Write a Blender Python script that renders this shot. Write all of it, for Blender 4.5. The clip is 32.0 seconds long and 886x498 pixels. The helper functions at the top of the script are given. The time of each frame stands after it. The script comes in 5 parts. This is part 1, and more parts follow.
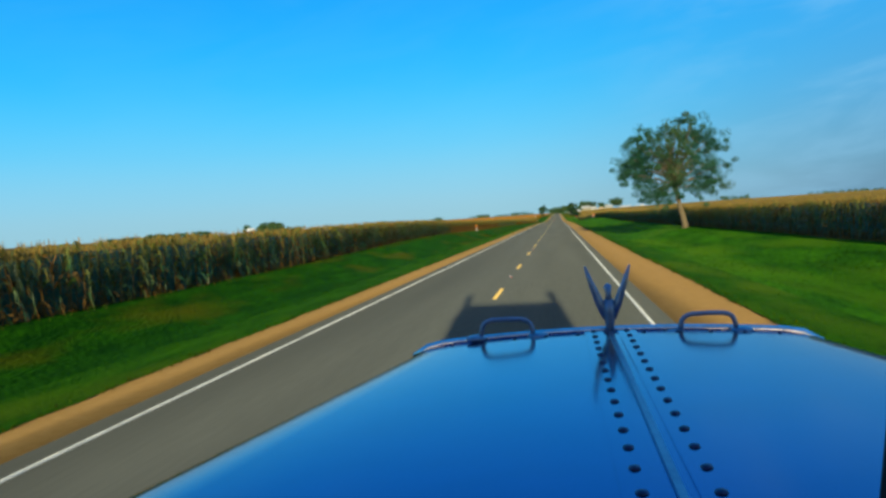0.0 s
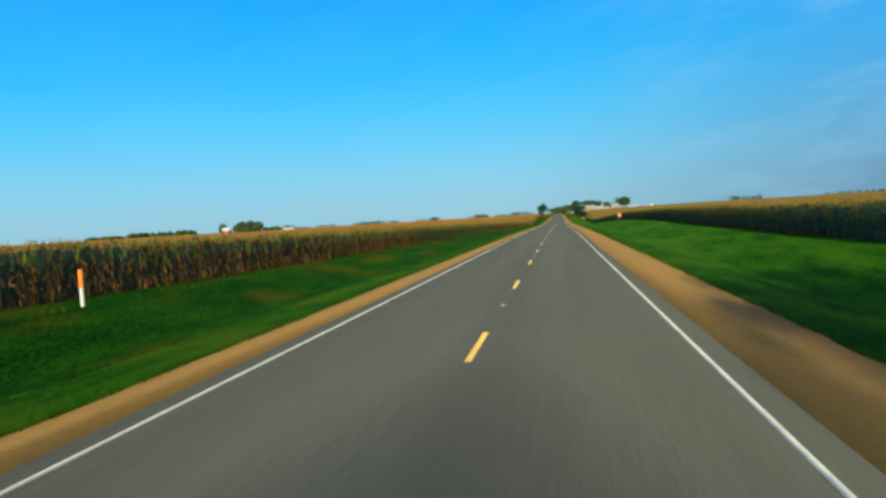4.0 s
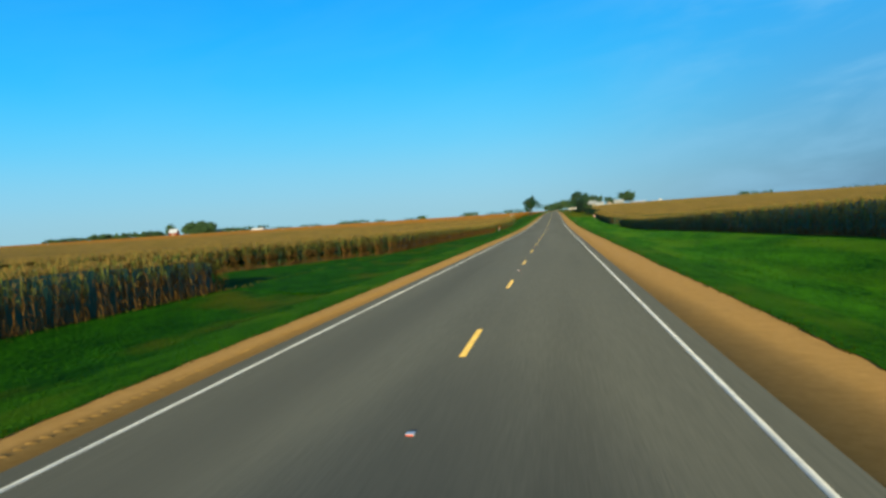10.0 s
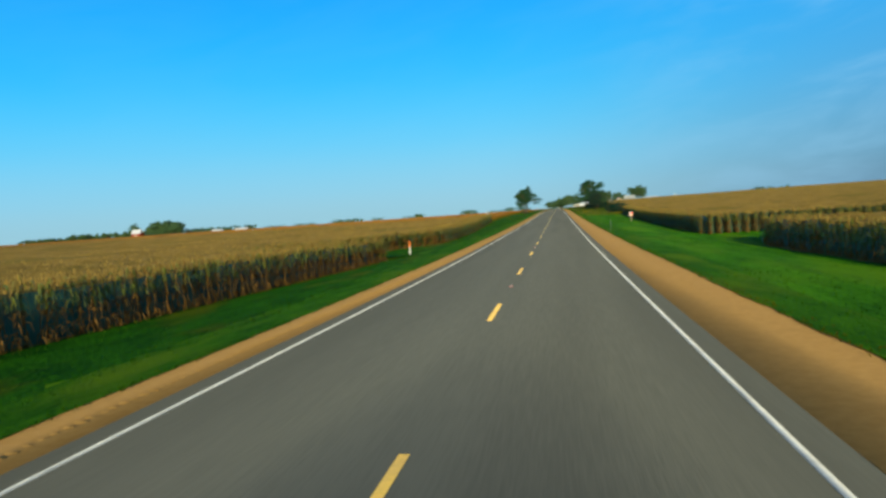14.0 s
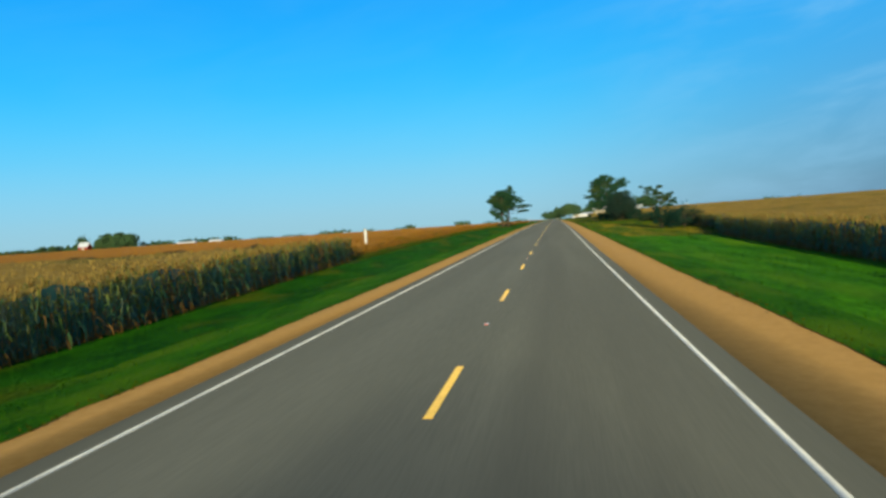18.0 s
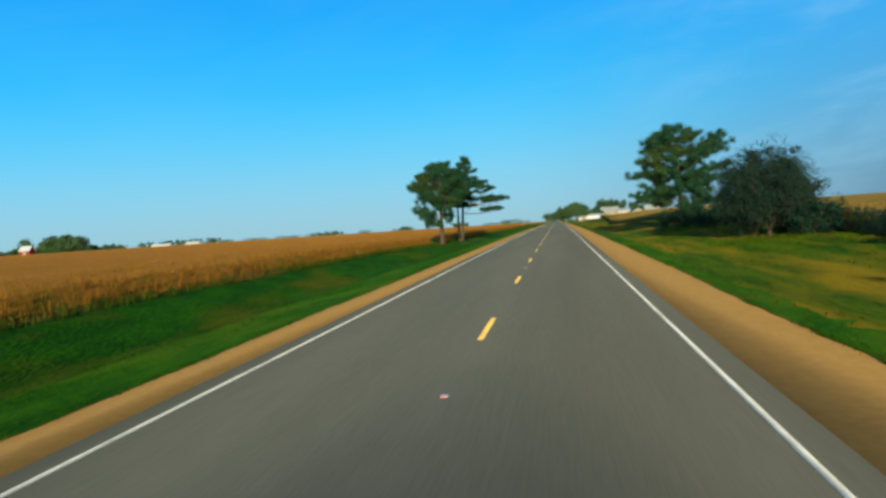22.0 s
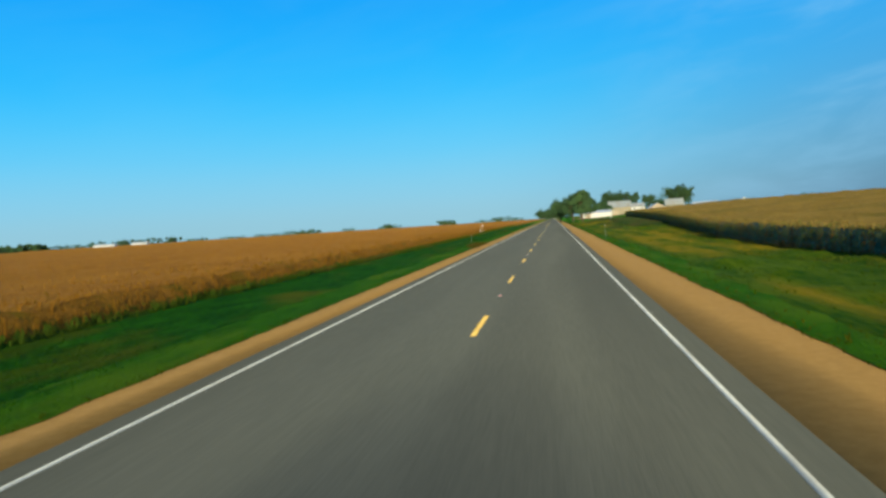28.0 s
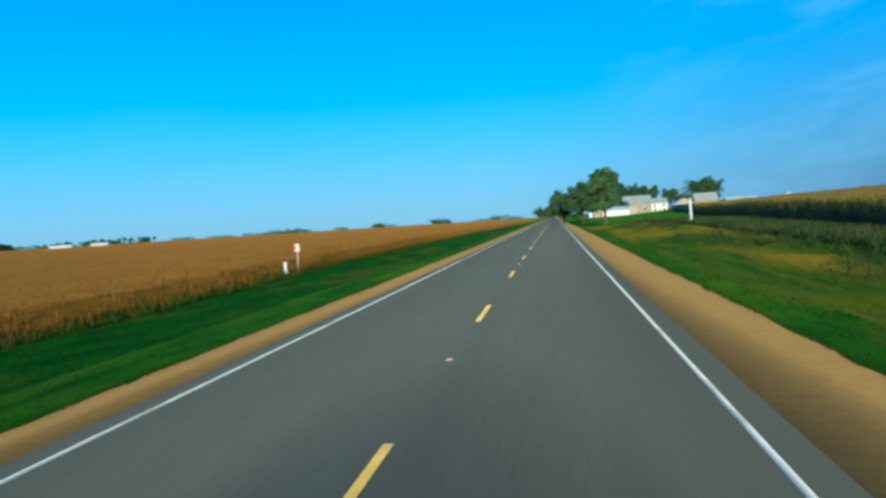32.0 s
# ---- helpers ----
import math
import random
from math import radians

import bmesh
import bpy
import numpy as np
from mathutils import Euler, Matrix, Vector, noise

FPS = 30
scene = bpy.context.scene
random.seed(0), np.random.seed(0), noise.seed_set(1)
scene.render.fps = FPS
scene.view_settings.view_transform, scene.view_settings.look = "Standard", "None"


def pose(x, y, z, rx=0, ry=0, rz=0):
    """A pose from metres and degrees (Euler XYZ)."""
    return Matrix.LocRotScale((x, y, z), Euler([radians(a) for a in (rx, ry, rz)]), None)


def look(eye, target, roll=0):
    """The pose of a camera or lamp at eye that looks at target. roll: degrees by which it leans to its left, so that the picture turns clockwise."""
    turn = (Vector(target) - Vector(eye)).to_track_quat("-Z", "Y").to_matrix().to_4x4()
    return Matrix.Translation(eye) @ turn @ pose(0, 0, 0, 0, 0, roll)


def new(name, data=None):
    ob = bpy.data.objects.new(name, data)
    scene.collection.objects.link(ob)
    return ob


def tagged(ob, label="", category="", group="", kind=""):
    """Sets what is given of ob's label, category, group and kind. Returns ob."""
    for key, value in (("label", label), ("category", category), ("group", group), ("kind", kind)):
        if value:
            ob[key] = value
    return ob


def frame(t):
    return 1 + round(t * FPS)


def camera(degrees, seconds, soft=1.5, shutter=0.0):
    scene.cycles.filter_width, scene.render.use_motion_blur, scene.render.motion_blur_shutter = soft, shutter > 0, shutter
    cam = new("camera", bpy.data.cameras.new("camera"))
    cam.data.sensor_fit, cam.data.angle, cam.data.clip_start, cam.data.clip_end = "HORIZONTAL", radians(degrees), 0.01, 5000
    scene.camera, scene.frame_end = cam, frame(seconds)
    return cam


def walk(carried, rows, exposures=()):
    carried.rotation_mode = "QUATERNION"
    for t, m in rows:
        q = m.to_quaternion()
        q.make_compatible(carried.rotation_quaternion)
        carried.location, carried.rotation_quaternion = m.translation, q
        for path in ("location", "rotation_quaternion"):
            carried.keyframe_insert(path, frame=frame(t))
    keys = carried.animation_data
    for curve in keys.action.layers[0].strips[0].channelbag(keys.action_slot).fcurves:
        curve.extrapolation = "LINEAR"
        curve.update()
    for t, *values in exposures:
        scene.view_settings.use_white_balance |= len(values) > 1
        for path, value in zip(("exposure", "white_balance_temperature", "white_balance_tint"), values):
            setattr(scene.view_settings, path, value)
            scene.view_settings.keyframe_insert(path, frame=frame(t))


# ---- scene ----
cam = camera(60.4, 32.0, soft=3.0)
EYE_Z = 2.235
# the road's rise and fall: metres along it, slope
SLOPES = [(-400, -0.002), (0, -0.0037), (160, -0.0037), (240, -0.0074), (345, -0.008), (383, -0.0055), (435, 0.002), (528, 0.0072), (600, 0.006), (646, 0.0045), (740, 0.0015), (845, 0.001), (1000, 0), (5000, 0)]
RISE_Y = np.arange(-400, 5001, 2.0)
RISE_S = np.interp(RISE_Y, *zip(*SLOPES))
RISE_Z = np.concatenate([[0], np.cumsum(RISE_S[1:] + RISE_S[:-1])])
RISE_Z -= RISE_Z[200]


def rise(y):
    return np.interp(y, RISE_Y, RISE_Z)


# seconds, metres right of the centre line, metres along the road, yaw, pitch and lean against the road
PATH = [
    (0.0, 1.90, 0.00, 8.74, -1.98, -3.74),
    (1.0, 1.84, 27.49, 8.73, -1.92, -3.61),
    (2.0, 1.77, 53.90, 8.72, -1.97, -3.51),
    (3.0, 1.67, 80.11, 8.82, -2.03, -3.44),
    (3.5, 1.62, 93.44, 8.86, -2.02, -3.42),
    (5.5, 1.42, 146.40, 8.76, -2.00, -3.35),
    (6.0, 1.40, 159.47, 8.66, -2.00, -3.36),
    (7.0, 1.45, 185.79, 8.46, -1.99, -3.43),
    (8.0, 1.55, 212.23, 8.45, -1.98, -3.51),
    (9.0, 1.63, 238.45, 8.51, -1.97, -3.61),
    (10.0, 1.66, 264.73, 8.52, -1.94, -3.73),
    (11.0, 1.68, 291.64, 8.56, -1.94, -3.85),
    (12.0, 1.68, 318.65, 8.68, -2.00, -3.96),
    (13.0, 1.66, 344.94, 8.77, -2.07, -3.99),
    (14.0, 1.61, 370.66, 8.77, -2.13, -3.92),
    (14.5, 1.58, 383.60, 8.74, -2.14, -3.85),
    (16.5, 1.47, 436.45, 8.62, -2.05, -3.58),
    (17.0, 1.47, 449.68, 8.59, -2.02, -3.61),
    (18.0, 1.59, 475.89, 8.52, -1.94, -3.84),
    (19.0, 1.69, 501.91, 8.54, -1.92, -4.00),
    (20.0, 1.70, 527.80, 8.63, -1.93, -3.94),
    (21.0, 1.65, 553.78, 8.70, -1.95, -3.79),
    (22.0, 1.58, 579.99, 8.73, -1.96, -3.66),
    (23.0, 1.53, 606.30, 8.63, -1.95, -3.59),
    (24.0, 1.50, 632.60, 8.44, -1.96, -3.53),
    (24.5, 1.51, 645.94, 8.42, -1.96, -3.50),
    (25.0, 1.53, 659.14, 8.47, -1.96, -3.49),
    (25.5, 1.55, 672.14, 8.48, -1.95, -3.49),
    (28.0, 1.69, 737.94, 8.39, -1.92, -3.63),
    (29.0, 1.77, 764.39, 8.46, -1.93, -3.67),
    (30.0, 1.84, 790.93, 8.57, -1.96, -3.67),
    (31.0, 1.84, 817.88, 8.56, -1.98, -3.64),
    (32.0, 1.81, 845.70, 8.46, -2.00, -3.58),
]


def heading(x, y, yaw, pitch, lean):
    a, b = radians(yaw), radians(pitch) + math.atan(float(np.interp(y, RISE_Y, RISE_S)))
    ahead = Vector((-math.sin(a) * math.cos(b), math.cos(a) * math.cos(b), math.sin(b)))
    eye = Vector((x, y, EYE_Z + float(rise(y))))
    return look(eye, eye + 10 * ahead, lean)


walk(cam, [(t, heading(x, y, yaw, pitch, lean)) for t, x, y, yaw, pitch, lean in PATH],
     exposures=[(0, 0.5, 6700, 10), (0.4, 0.5, 6750, 10), (1.0, 0.5, 7400, 10), (2.0, 0.5, 7150, 10), (2.8, 0.5, 6700, 10), (19.0, 0.5, 6700, 10), (22.5, 0.5, 6900, 10), (24.0, 0.74, 8900, 8), (25.3, 0.74, 9600, 8), (27.0, 0.5, 7000, 9), (28.0, 0.45, 6600, 9), (30.5, 0.42, 6500, 9), (32.0, 0.45, 5400, 3)])

# ---------------------------------------------------------------- light
SUN_EL, SUN_SIDE = 9.5, 4.0
world = bpy.data.worlds.new("sky")
scene.world = world
world.use_nodes = True
wn, wl = world.node_tree.nodes, world.node_tree.links
wn.clear()
w_out = wn.new("ShaderNodeOutputWorld")
w_bg = wn.new("ShaderNodeBackground")
w_sky = wn.new("ShaderNodeTexSky")
w_sky.sky_type = "NISHITA"
w_sky.sun_disc = False
w_sky.sun_elevation = radians(SUN_EL)
w_sky.sun_rotation = radians(180 - SUN_SIDE)
w_tc = wn.new("ShaderNodeTexCoord")
w_sep = wn.new("ShaderNodeSeparateXYZ")
w_ramp = wn.new("ShaderNodeValToRGB")
w_ramp.color_ramp.interpolation = "B_SPLINE"
stops = [(0.0, (0.225, 0.42, 0.51)), (0.04, (0.195, 0.45, 0.60)), (0.10, (0.085, 0.455, 0.72)), (0.18, (0.005, 0.38, 0.76)), (0.28, (0.0, 0.28, 0.74)), (0.45, (0.0, 0.22, 0.67)), (1.0, (0.0, 0.15, 0.5))]
els = w_ramp.color_ramp.elements
while len(els) < len(stops):
    els.new(0.5)
for e, (p, c) in zip(els, stops):
    e.position, e.color = p, (*c, 1)
wl.new(w_tc.outputs["Generated"], w_sep.inputs[0])
wl.new(w_sep.outputs["Z"], w_ramp.inputs[0])
# the sky greys towards the right-hand horizon
w_ramp2 = wn.new("ShaderNodeValToRGB")
w_ramp2.color_ramp.interpolation = "B_SPLINE"
stops = [(0.0, (0.088, 0.195, 0.31)), (0.05, (0.085, 0.235, 0.36)), (0.14, (0.05, 0.285, 0.56)), (0.24, (0.015, 0.285, 0.66)), (0.32, (0.002, 0.25, 0.71)), (0.45, (0.0, 0.22, 0.67)), (1.0, (0.0, 0.15, 0.5))]
els = w_ramp2.color_ramp.elements
while len(els) < len(stops):
    els.new(0.5)
for e, (p, c) in zip(els, stops):
    e.position, e.color = p, (*c, 1)
wl.new(w_sep.outputs["Z"], w_ramp2.inputs[0])
w_lr = wn.new("ShaderNodeMapRange")
w_lr.interpolation_type = "SMOOTHSTEP"
w_lr.inputs[1].default_value, w_lr.inputs[2].default_value = -0.12, 0.5
wl.new(w_sep.outputs["X"], w_lr.inputs[0])
w_sides = wn.new("ShaderNodeMix")
w_sides.data_type = "RGBA"
wl.new(w_lr.outputs[0], w_sides.inputs[0])
wl.new(w_ramp.outputs[0], w_sides.inputs[6])
wl.new(w_ramp2.outputs[0], w_sides.inputs[7])
# thin cirrus over the right-hand sky, drawn out by the wind
w_tilt = wn.new("ShaderNodeMapping")
w_tilt.inputs["Rotation"].default_value = (0, 0.2, 0)
w_map = wn.new("ShaderNodeMapping")
w_map.inputs["Scale"].default_value = (2.6, 1.0, 9)
w_noise = wn.new("ShaderNodeTexNoise")
w_noise.inputs["Scale"].default_value = 1.9
w_noise.inputs["Detail"].default_value = 6
w_noise.inputs["Roughness"].default_value = 0.55
w_noise.inputs["Distortion"].default_value = 0.5
w_cr = wn.new("ShaderNodeMapRange")
w_cr.interpolation_type = "SMOOTHSTEP"
w_cr.inputs[1].default_value, w_cr.inputs[2].default_value = 0.36, 0.72
wl.new(w_tc.outputs["Generated"], w_tilt.inputs[0])
wl.new(w_tilt.outputs[0], w_map.inputs[0])
wl.new(w_map.outputs[0], w_noise.inputs["Vector"])
wl.new(w_noise.outputs["Fac"], w_cr.inputs[0])
w_where = wn.new("ShaderNodeMapRange")
w_where.interpolation_type = "SMOOTHSTEP"
w_where.inputs[1].default_value, w_where.inputs[2].default_value = 0.0, 0.36
w_where.inputs[3].default_value, w_where.inputs[4].default_value = 0.04, 0.45
wl.new(w_sep.outputs["X"], w_where.inputs[0])
w_veil = wn.new("ShaderNodeMath")
w_veil.operation = "MULTIPLY"
wl.new(w_cr.outputs[0], w_veil.inputs[0])
wl.new(w_where.outputs[0], w_veil.inputs[1])
w_cloud = wn.new("ShaderNodeMix")
w_cloud.data_type = "RGBA"
w_cloud.inputs[7].default_value = (0.21, 0.46, 0.68, 1)
wl.new(w_veil.outputs[0], w_cloud.inputs[0])
wl.new(w_sides.outputs[2], w_cloud.inputs[6])
w_gain = wn.new("ShaderNodeMix")
w_gain.data_type, w_gain.blend_type = "RGBA", "MULTIPLY"
w_gain.inputs[0].default_value = 1
w_gain.inputs[7].default_value = (0.1, 0.1, 0.1, 1)
wl.new(w_sky.outputs[0], w_gain.inputs[6])
w_mix = wn.new("ShaderNodeMix")
w_mix.data_type = "RGBA"
w_side = wn.new("ShaderNodeMapRange")
w_side.inputs[1].default_value, w_side.inputs[2].default_value = -0.9, 0.25
w_side.inputs[3].default_value, w_side.inputs[4].default_value = 0.25, 0.97
wl.new(w_sep.outputs["Y"], w_side.inputs[0])
wl.new(w_side.outputs[0], w_mix.inputs[0])
wl.new(w_gain.outputs[2], w_mix.inputs[6])
wl.new(w_cloud.outputs[2], w_mix.inputs[7])
wl.new(w_mix.outputs[2], w_bg.inputs[0])
w_bg.inputs[1].default_value = 1.0
wl.new(w_bg.outputs[0], w_out.inputs[0])

sun = new("sun", bpy.data.lights.new("sun", "SUN"))
sun.data.energy, sun.data.angle, sun.data.color = 3.8, radians(0.6), (1.0, 0.96, 0.69)
sd = Vector((math.sin(radians(SUN_SIDE)) * math.cos(radians(SUN_EL)), -math.cos(radians(SUN_SIDE)) * math.cos(radians(SUN_EL)), math.sin(radians(SUN_EL))))
sun.matrix_basis = look(sd * 50, (0, 0, 0))


# ---------------------------------------------------------------- materials
def mat(name, a, b, scale=1.0, rough=0.8, metal=0.0, bump=0.0, bump_scale=None, fine=8.0, stretch=(1, 1, 1), c=None, spread=0.0, per="", coat=0.0, local=False, spec=0.4, trans=0.0, deep=0.03, stain=(0.52, 0.72), matte=0.0):
    """Two colours mixed by coarse and fine noise; c: a third colour in stains; matte: roughness of the diffuse surface; per: 'island' or 'object' adds spread in value."""
    m = bpy.data.materials.new(name)
    m.use_nodes = True
    n, l = m.node_tree.nodes, m.node_tree.links
    p = n["Principled BSDF"]
    p.inputs["Roughness"].default_value, p.inputs["Metallic"].default_value = rough, metal
    p.inputs["Coat Weight"].default_value = coat
    p.inputs["Diffuse Roughness"].default_value = matte
    p.inputs["Coat Roughness"].default_value = 0.04
    p.inputs["Specular IOR Level"].default_value = spec
    mp = n.new("ShaderNodeMapping")
    mp.inputs["Scale"].default_value = stretch
    if local:
        tc = n.new("ShaderNodeTexCoord")
        l.new(tc.outputs["Object"], mp.inputs[0])
    else:
        g = n.new("ShaderNodeNewGeometry")
        l.new(g.outputs["Position"], mp.inputs[0])
    big, small = n.new("ShaderNodeTexNoise"), n.new("ShaderNodeTexNoise")
    for tex, s, d in ((big, scale, 4), (small, scale * fine, 3)):
        tex.inputs["Scale"].default_value, tex.inputs["Detail"].default_value = s, d
        l.new(mp.outputs[0], tex.inputs["Vector"])
    mixf = n.new("ShaderNodeMath")
    mixf.operation = "MULTIPLY_ADD"
    mixf.inputs[1].default_value = 0.5
    l.new(small.outputs["Fac"], mixf.inputs[0])
    half = n.new("ShaderNodeMath")
    half.operation = "MULTIPLY"
    half.inputs[1].default_value = 0.5
    l.new(big.outputs["Fac"], half.inputs[0])
    l.new(half.outputs[0], mixf.inputs[2])
    ramp = n.new("ShaderNodeValToRGB")
    ramp.color_ramp.elements[0].position, ramp.color_ramp.elements[1].position = 0.36, 0.64
    ramp.color_ramp.elements[0].color, ramp.color_ramp.elements[1].color = (*a, 1), (*b, 1)
    l.new(mixf.outputs[0], ramp.inputs[0])
    colour = ramp.outputs[0]
    if c:
        st = n.new("ShaderNodeTexNoise")
        st.inputs["Scale"].default_value, st.inputs["Detail"].default_value = scale * 0.37, 5
        l.new(mp.outputs[0], st.inputs["Vector"])
        r2 = n.new("ShaderNodeValToRGB")
        r2.color_ramp.elements[0].position, r2.color_ramp.elements[1].position = stain
        l.new(st.outputs["Fac"], r2.inputs[0])
        mx = n.new("ShaderNodeMix")
        mx.data_type = "RGBA"
        mx.inputs[7].default_value = (*c, 1)
        l.new(r2.outputs[0], mx.inputs[0])
        l.new(colour, mx.inputs[6])
        colour = mx.outputs[2]
    if per:
        if per == "island":
            src = n.new("ShaderNodeNewGeometry").outputs["Random Per Island"]
        else:
            src = n.new("ShaderNodeObjectInfo").outputs["Random"]
        mr = n.new("ShaderNodeMapRange")
        mr.inputs[3].default_value, mr.inputs[4].default_value = 1 - spread, 1 + spread
        l.new(src, mr.inputs[0])
        hs = n.new("ShaderNodeHueSaturation")
        l.new(mr.outputs[0], hs.inputs["Value"])
        l.new(colour, hs.inputs["Color"])
        colour = hs.outputs[0]
    l.new(colour, p.inputs["Base Color"])
    if bump:
        bt = n.new("ShaderNodeTexNoise")
        bt.inputs["Scale"].default_value, bt.inputs["Detail"].default_value = bump_scale or scale * fine, 4
        l.new(mp.outputs[0], bt.inputs["Vector"])
        bm_ = n.new("ShaderNodeBump")
        bm_.inputs["Strength"].default_value = min(1, bump)
        bm_.inputs["Distance"].default_value = deep
        l.new(bt.outputs["Fac"], bm_.inputs["Height"])
        l.new(bm_.outputs[0], p.inputs["Normal"])
    if trans:
        tr = n.new("ShaderNodeBsdfTranslucent")
        l.new(colour, tr.inputs[0])
        ms = n.new("ShaderNodeMixShader")
        ms.inputs[0].default_value = trans
        l.new(p.outputs[0], ms.inputs[1])
        l.new(tr.outputs[0], ms.inputs[2])
        l.new(ms.outputs[0], n["Material Output"].inputs[0])
    return m


M_ASPHALT = mat("asphalt", (0.0664, 0.0667, 0.0521), (0.0845, 0.0843, 0.0655), 0.9, 0.95, bump=0.2, bump_scale=45, fine=30, stretch=(1, 0.04, 1), c=(0.0584, 0.0586, 0.0463), spec=0.05, matte=1.0)
M_WHITE_PAINT = mat("road_paint_white", (0.428, 0.409, 0.344), (0.571, 0.546, 0.457), 2, 0.6, fine=12, c=(0.333, 0.316, 0.261), spec=0.1, matte=1.0)
M_YELLOW_PAINT = mat("road_paint_yellow", (0.59, 0.342, 0.0285), (0.808, 0.495, 0.0571), 2, 0.6, fine=12, c=(0.428, 0.266, 0.0571), matte=1.0)
M_GRAVEL = mat("shoulder_gravel", (0.204, 0.111, 0.0279), (0.252, 0.145, 0.0436), 7, 0.95, bump=0.3, bump_scale=45, fine=9, c=(0.207, 0.115, 0.0306), spec=0.05, deep=0.01, matte=1.0)
M_GRASS = mat("verge_turf", (0.00419, 0.0341, 0.000301), (0.0312, 0.122, 0.000749), 1.0, 0.95, bump=1, bump_scale=20, fine=10, stretch=(1, 0.2, 1), c=(0.0491, 0.113, 0.0015), spec=0.02, deep=0.07, stain=(0.48, 0.7), matte=1.0)
M_ROUGH = mat("rough_verge_turf", (0.008, 0.034, 0.0006), (0.046, 0.07, 0.0015), 1.1, 0.95, bump=1, bump_scale=11, fine=7, stretch=(1, 0.12, 1), c=(0.125, 0.09, 0.004), spec=0.02, deep=0.09, stain=(0.44, 0.64), matte=1.0)
M_EDGE = mat("field_edge_soil", (0.0521, 0.0408, 0.0133), (0.112, 0.0743, 0.026), 0.8, 0.95, bump=0.8, bump_scale=9, fine=10, c=(0.0297, 0.0446, 0.00594), spec=0.03, matte=1.0)
M_BLADE = mat("grass_blades", (0.00585, 0.0351, 0.000731), (0.0175, 0.0658, 0.00117), 0.3, 0.9, fine=18, c=(0.0234, 0.0526, 0.00219), per="island", spread=0.3, trans=0.2, spec=0.05)
M_WEED = mat("verge_weeds", (0.0263, 0.0658, 0.00439), (0.0658, 0.0877, 0.00877), 0.25, 0.9, fine=6, c=(0.124, 0.0805, 0.0205), per="island", spread=0.25, trans=0.2, spec=0.05)
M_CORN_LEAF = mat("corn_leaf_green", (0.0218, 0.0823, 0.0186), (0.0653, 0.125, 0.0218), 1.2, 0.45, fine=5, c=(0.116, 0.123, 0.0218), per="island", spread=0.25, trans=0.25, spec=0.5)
M_CORN_DRY = mat("corn_leaf_dry", (0.102, 0.0522, 0.0105), (0.205, 0.105, 0.0224), 1.2, 0.8, fine=5, c=(0.0658, 0.0373, 0.0105), per="island", spread=0.35, trans=0.2, spec=0.1)
M_TASSEL = mat("corn_tassel", (0.196, 0.125, 0.027), (0.33, 0.21, 0.0509), 1.0, 0.85, fine=5, per="island", spread=0.2, trans=0.2, spec=0.05)
M_CORN_TOP = mat("corn_canopy", (0.125, 0.0787, 0.0136), (0.198, 0.125, 0.0252), 0.25, 0.95, bump=1, bump_scale=4, fine=14, stretch=(1, 0.6, 1), c=(0.0989, 0.0764, 0.0117), spec=0.03, deep=0.2, matte=1.0)
M_SOY = mat("soybean_canopy", (0.204, 0.0827, 0.00862), (0.269, 0.122, 0.0151), 0.2, 0.95, bump=1, bump_scale=8, fine=14, stretch=(1, 0.5, 1), c=(0.226, 0.0958, 0.00862), spec=0.03, deep=0.14, matte=1.0)
M_SOY_LEAF = mat("soybean_plants", (0.175, 0.0749, 0.00731), (0.322, 0.142, 0.016), 0.9, 0.9, fine=6, c=(0.117, 0.102, 0.00731), per="island", spread=0.35, trans=0.4, spec=0.03)
M_BARK = mat("tree_bark", (0.0585, 0.0421, 0.0257), (0.129, 0.0913, 0.0538), 2.5, 0.95, bump=1, bump_scale=14, fine=6, stretch=(1, 1, 0.25), spec=0.08)
M_BARK_PALE = mat("pale_bark", (0.102, 0.0731, 0.038), (0.205, 0.153, 0.0819), 2.5, 0.95, bump=1, bump_scale=14, fine=6, stretch=(1, 1, 0.25))
# inner leaf mass, darkened and blued: the rows' shade put into its colour
M_CORN_MASS = mat("corn_inner_shaded_leaves", (0.0136, 0.055, 0.0308), (0.0382, 0.08, 0.0364), 2.2, 0.7, bump=1, bump_scale=6, fine=7, stretch=(1, 1, 0.3), c=(0.0425, 0.045, 0.0196), spec=0.2, deep=0.06)
M_LEAF = mat("tree_leaf", (0.0157, 0.0816, 0.0426), (0.0472, 0.136, 0.0642), 0.5, 0.8, fine=6, c=(0.0838, 0.126, 0.0299), per="island", spread=0.3, trans=0.35, spec=0.12)
M_FAR_LEAF = mat("far_tree_leaf", (0.0205, 0.0585, 0.0175), (0.0512, 0.102, 0.0292), 0.12, 0.9, fine=6, per="island", spread=0.3)
M_NEEDLE = mat("pine_needles", (0.00956, 0.0537, 0.0307), (0.0356, 0.0925, 0.0345), 0.6, 0.85, bump=1, bump_scale=12, fine=6, c=(0.0685, 0.101, 0.023), per="island", spread=0.3, trans=0.2, spec=0.08, stain=(0.52, 0.74))
M_SHRUB = mat("shrub_leaf", (0.0132, 0.0384, 0.0264), (0.0304, 0.0528, 0.0352), 0.6, 0.9, fine=6, c=(0.0425, 0.0384, 0.0387), per="island", spread=0.12, trans=0.2, spec=0.03)
M_HOOD = mat("blue_truck_paint", (0, 0.0808, 0.255), (0, 0.0935, 0.297), 0.7, 0.14, metal=1.0, fine=9, coat=0.12, local=True)
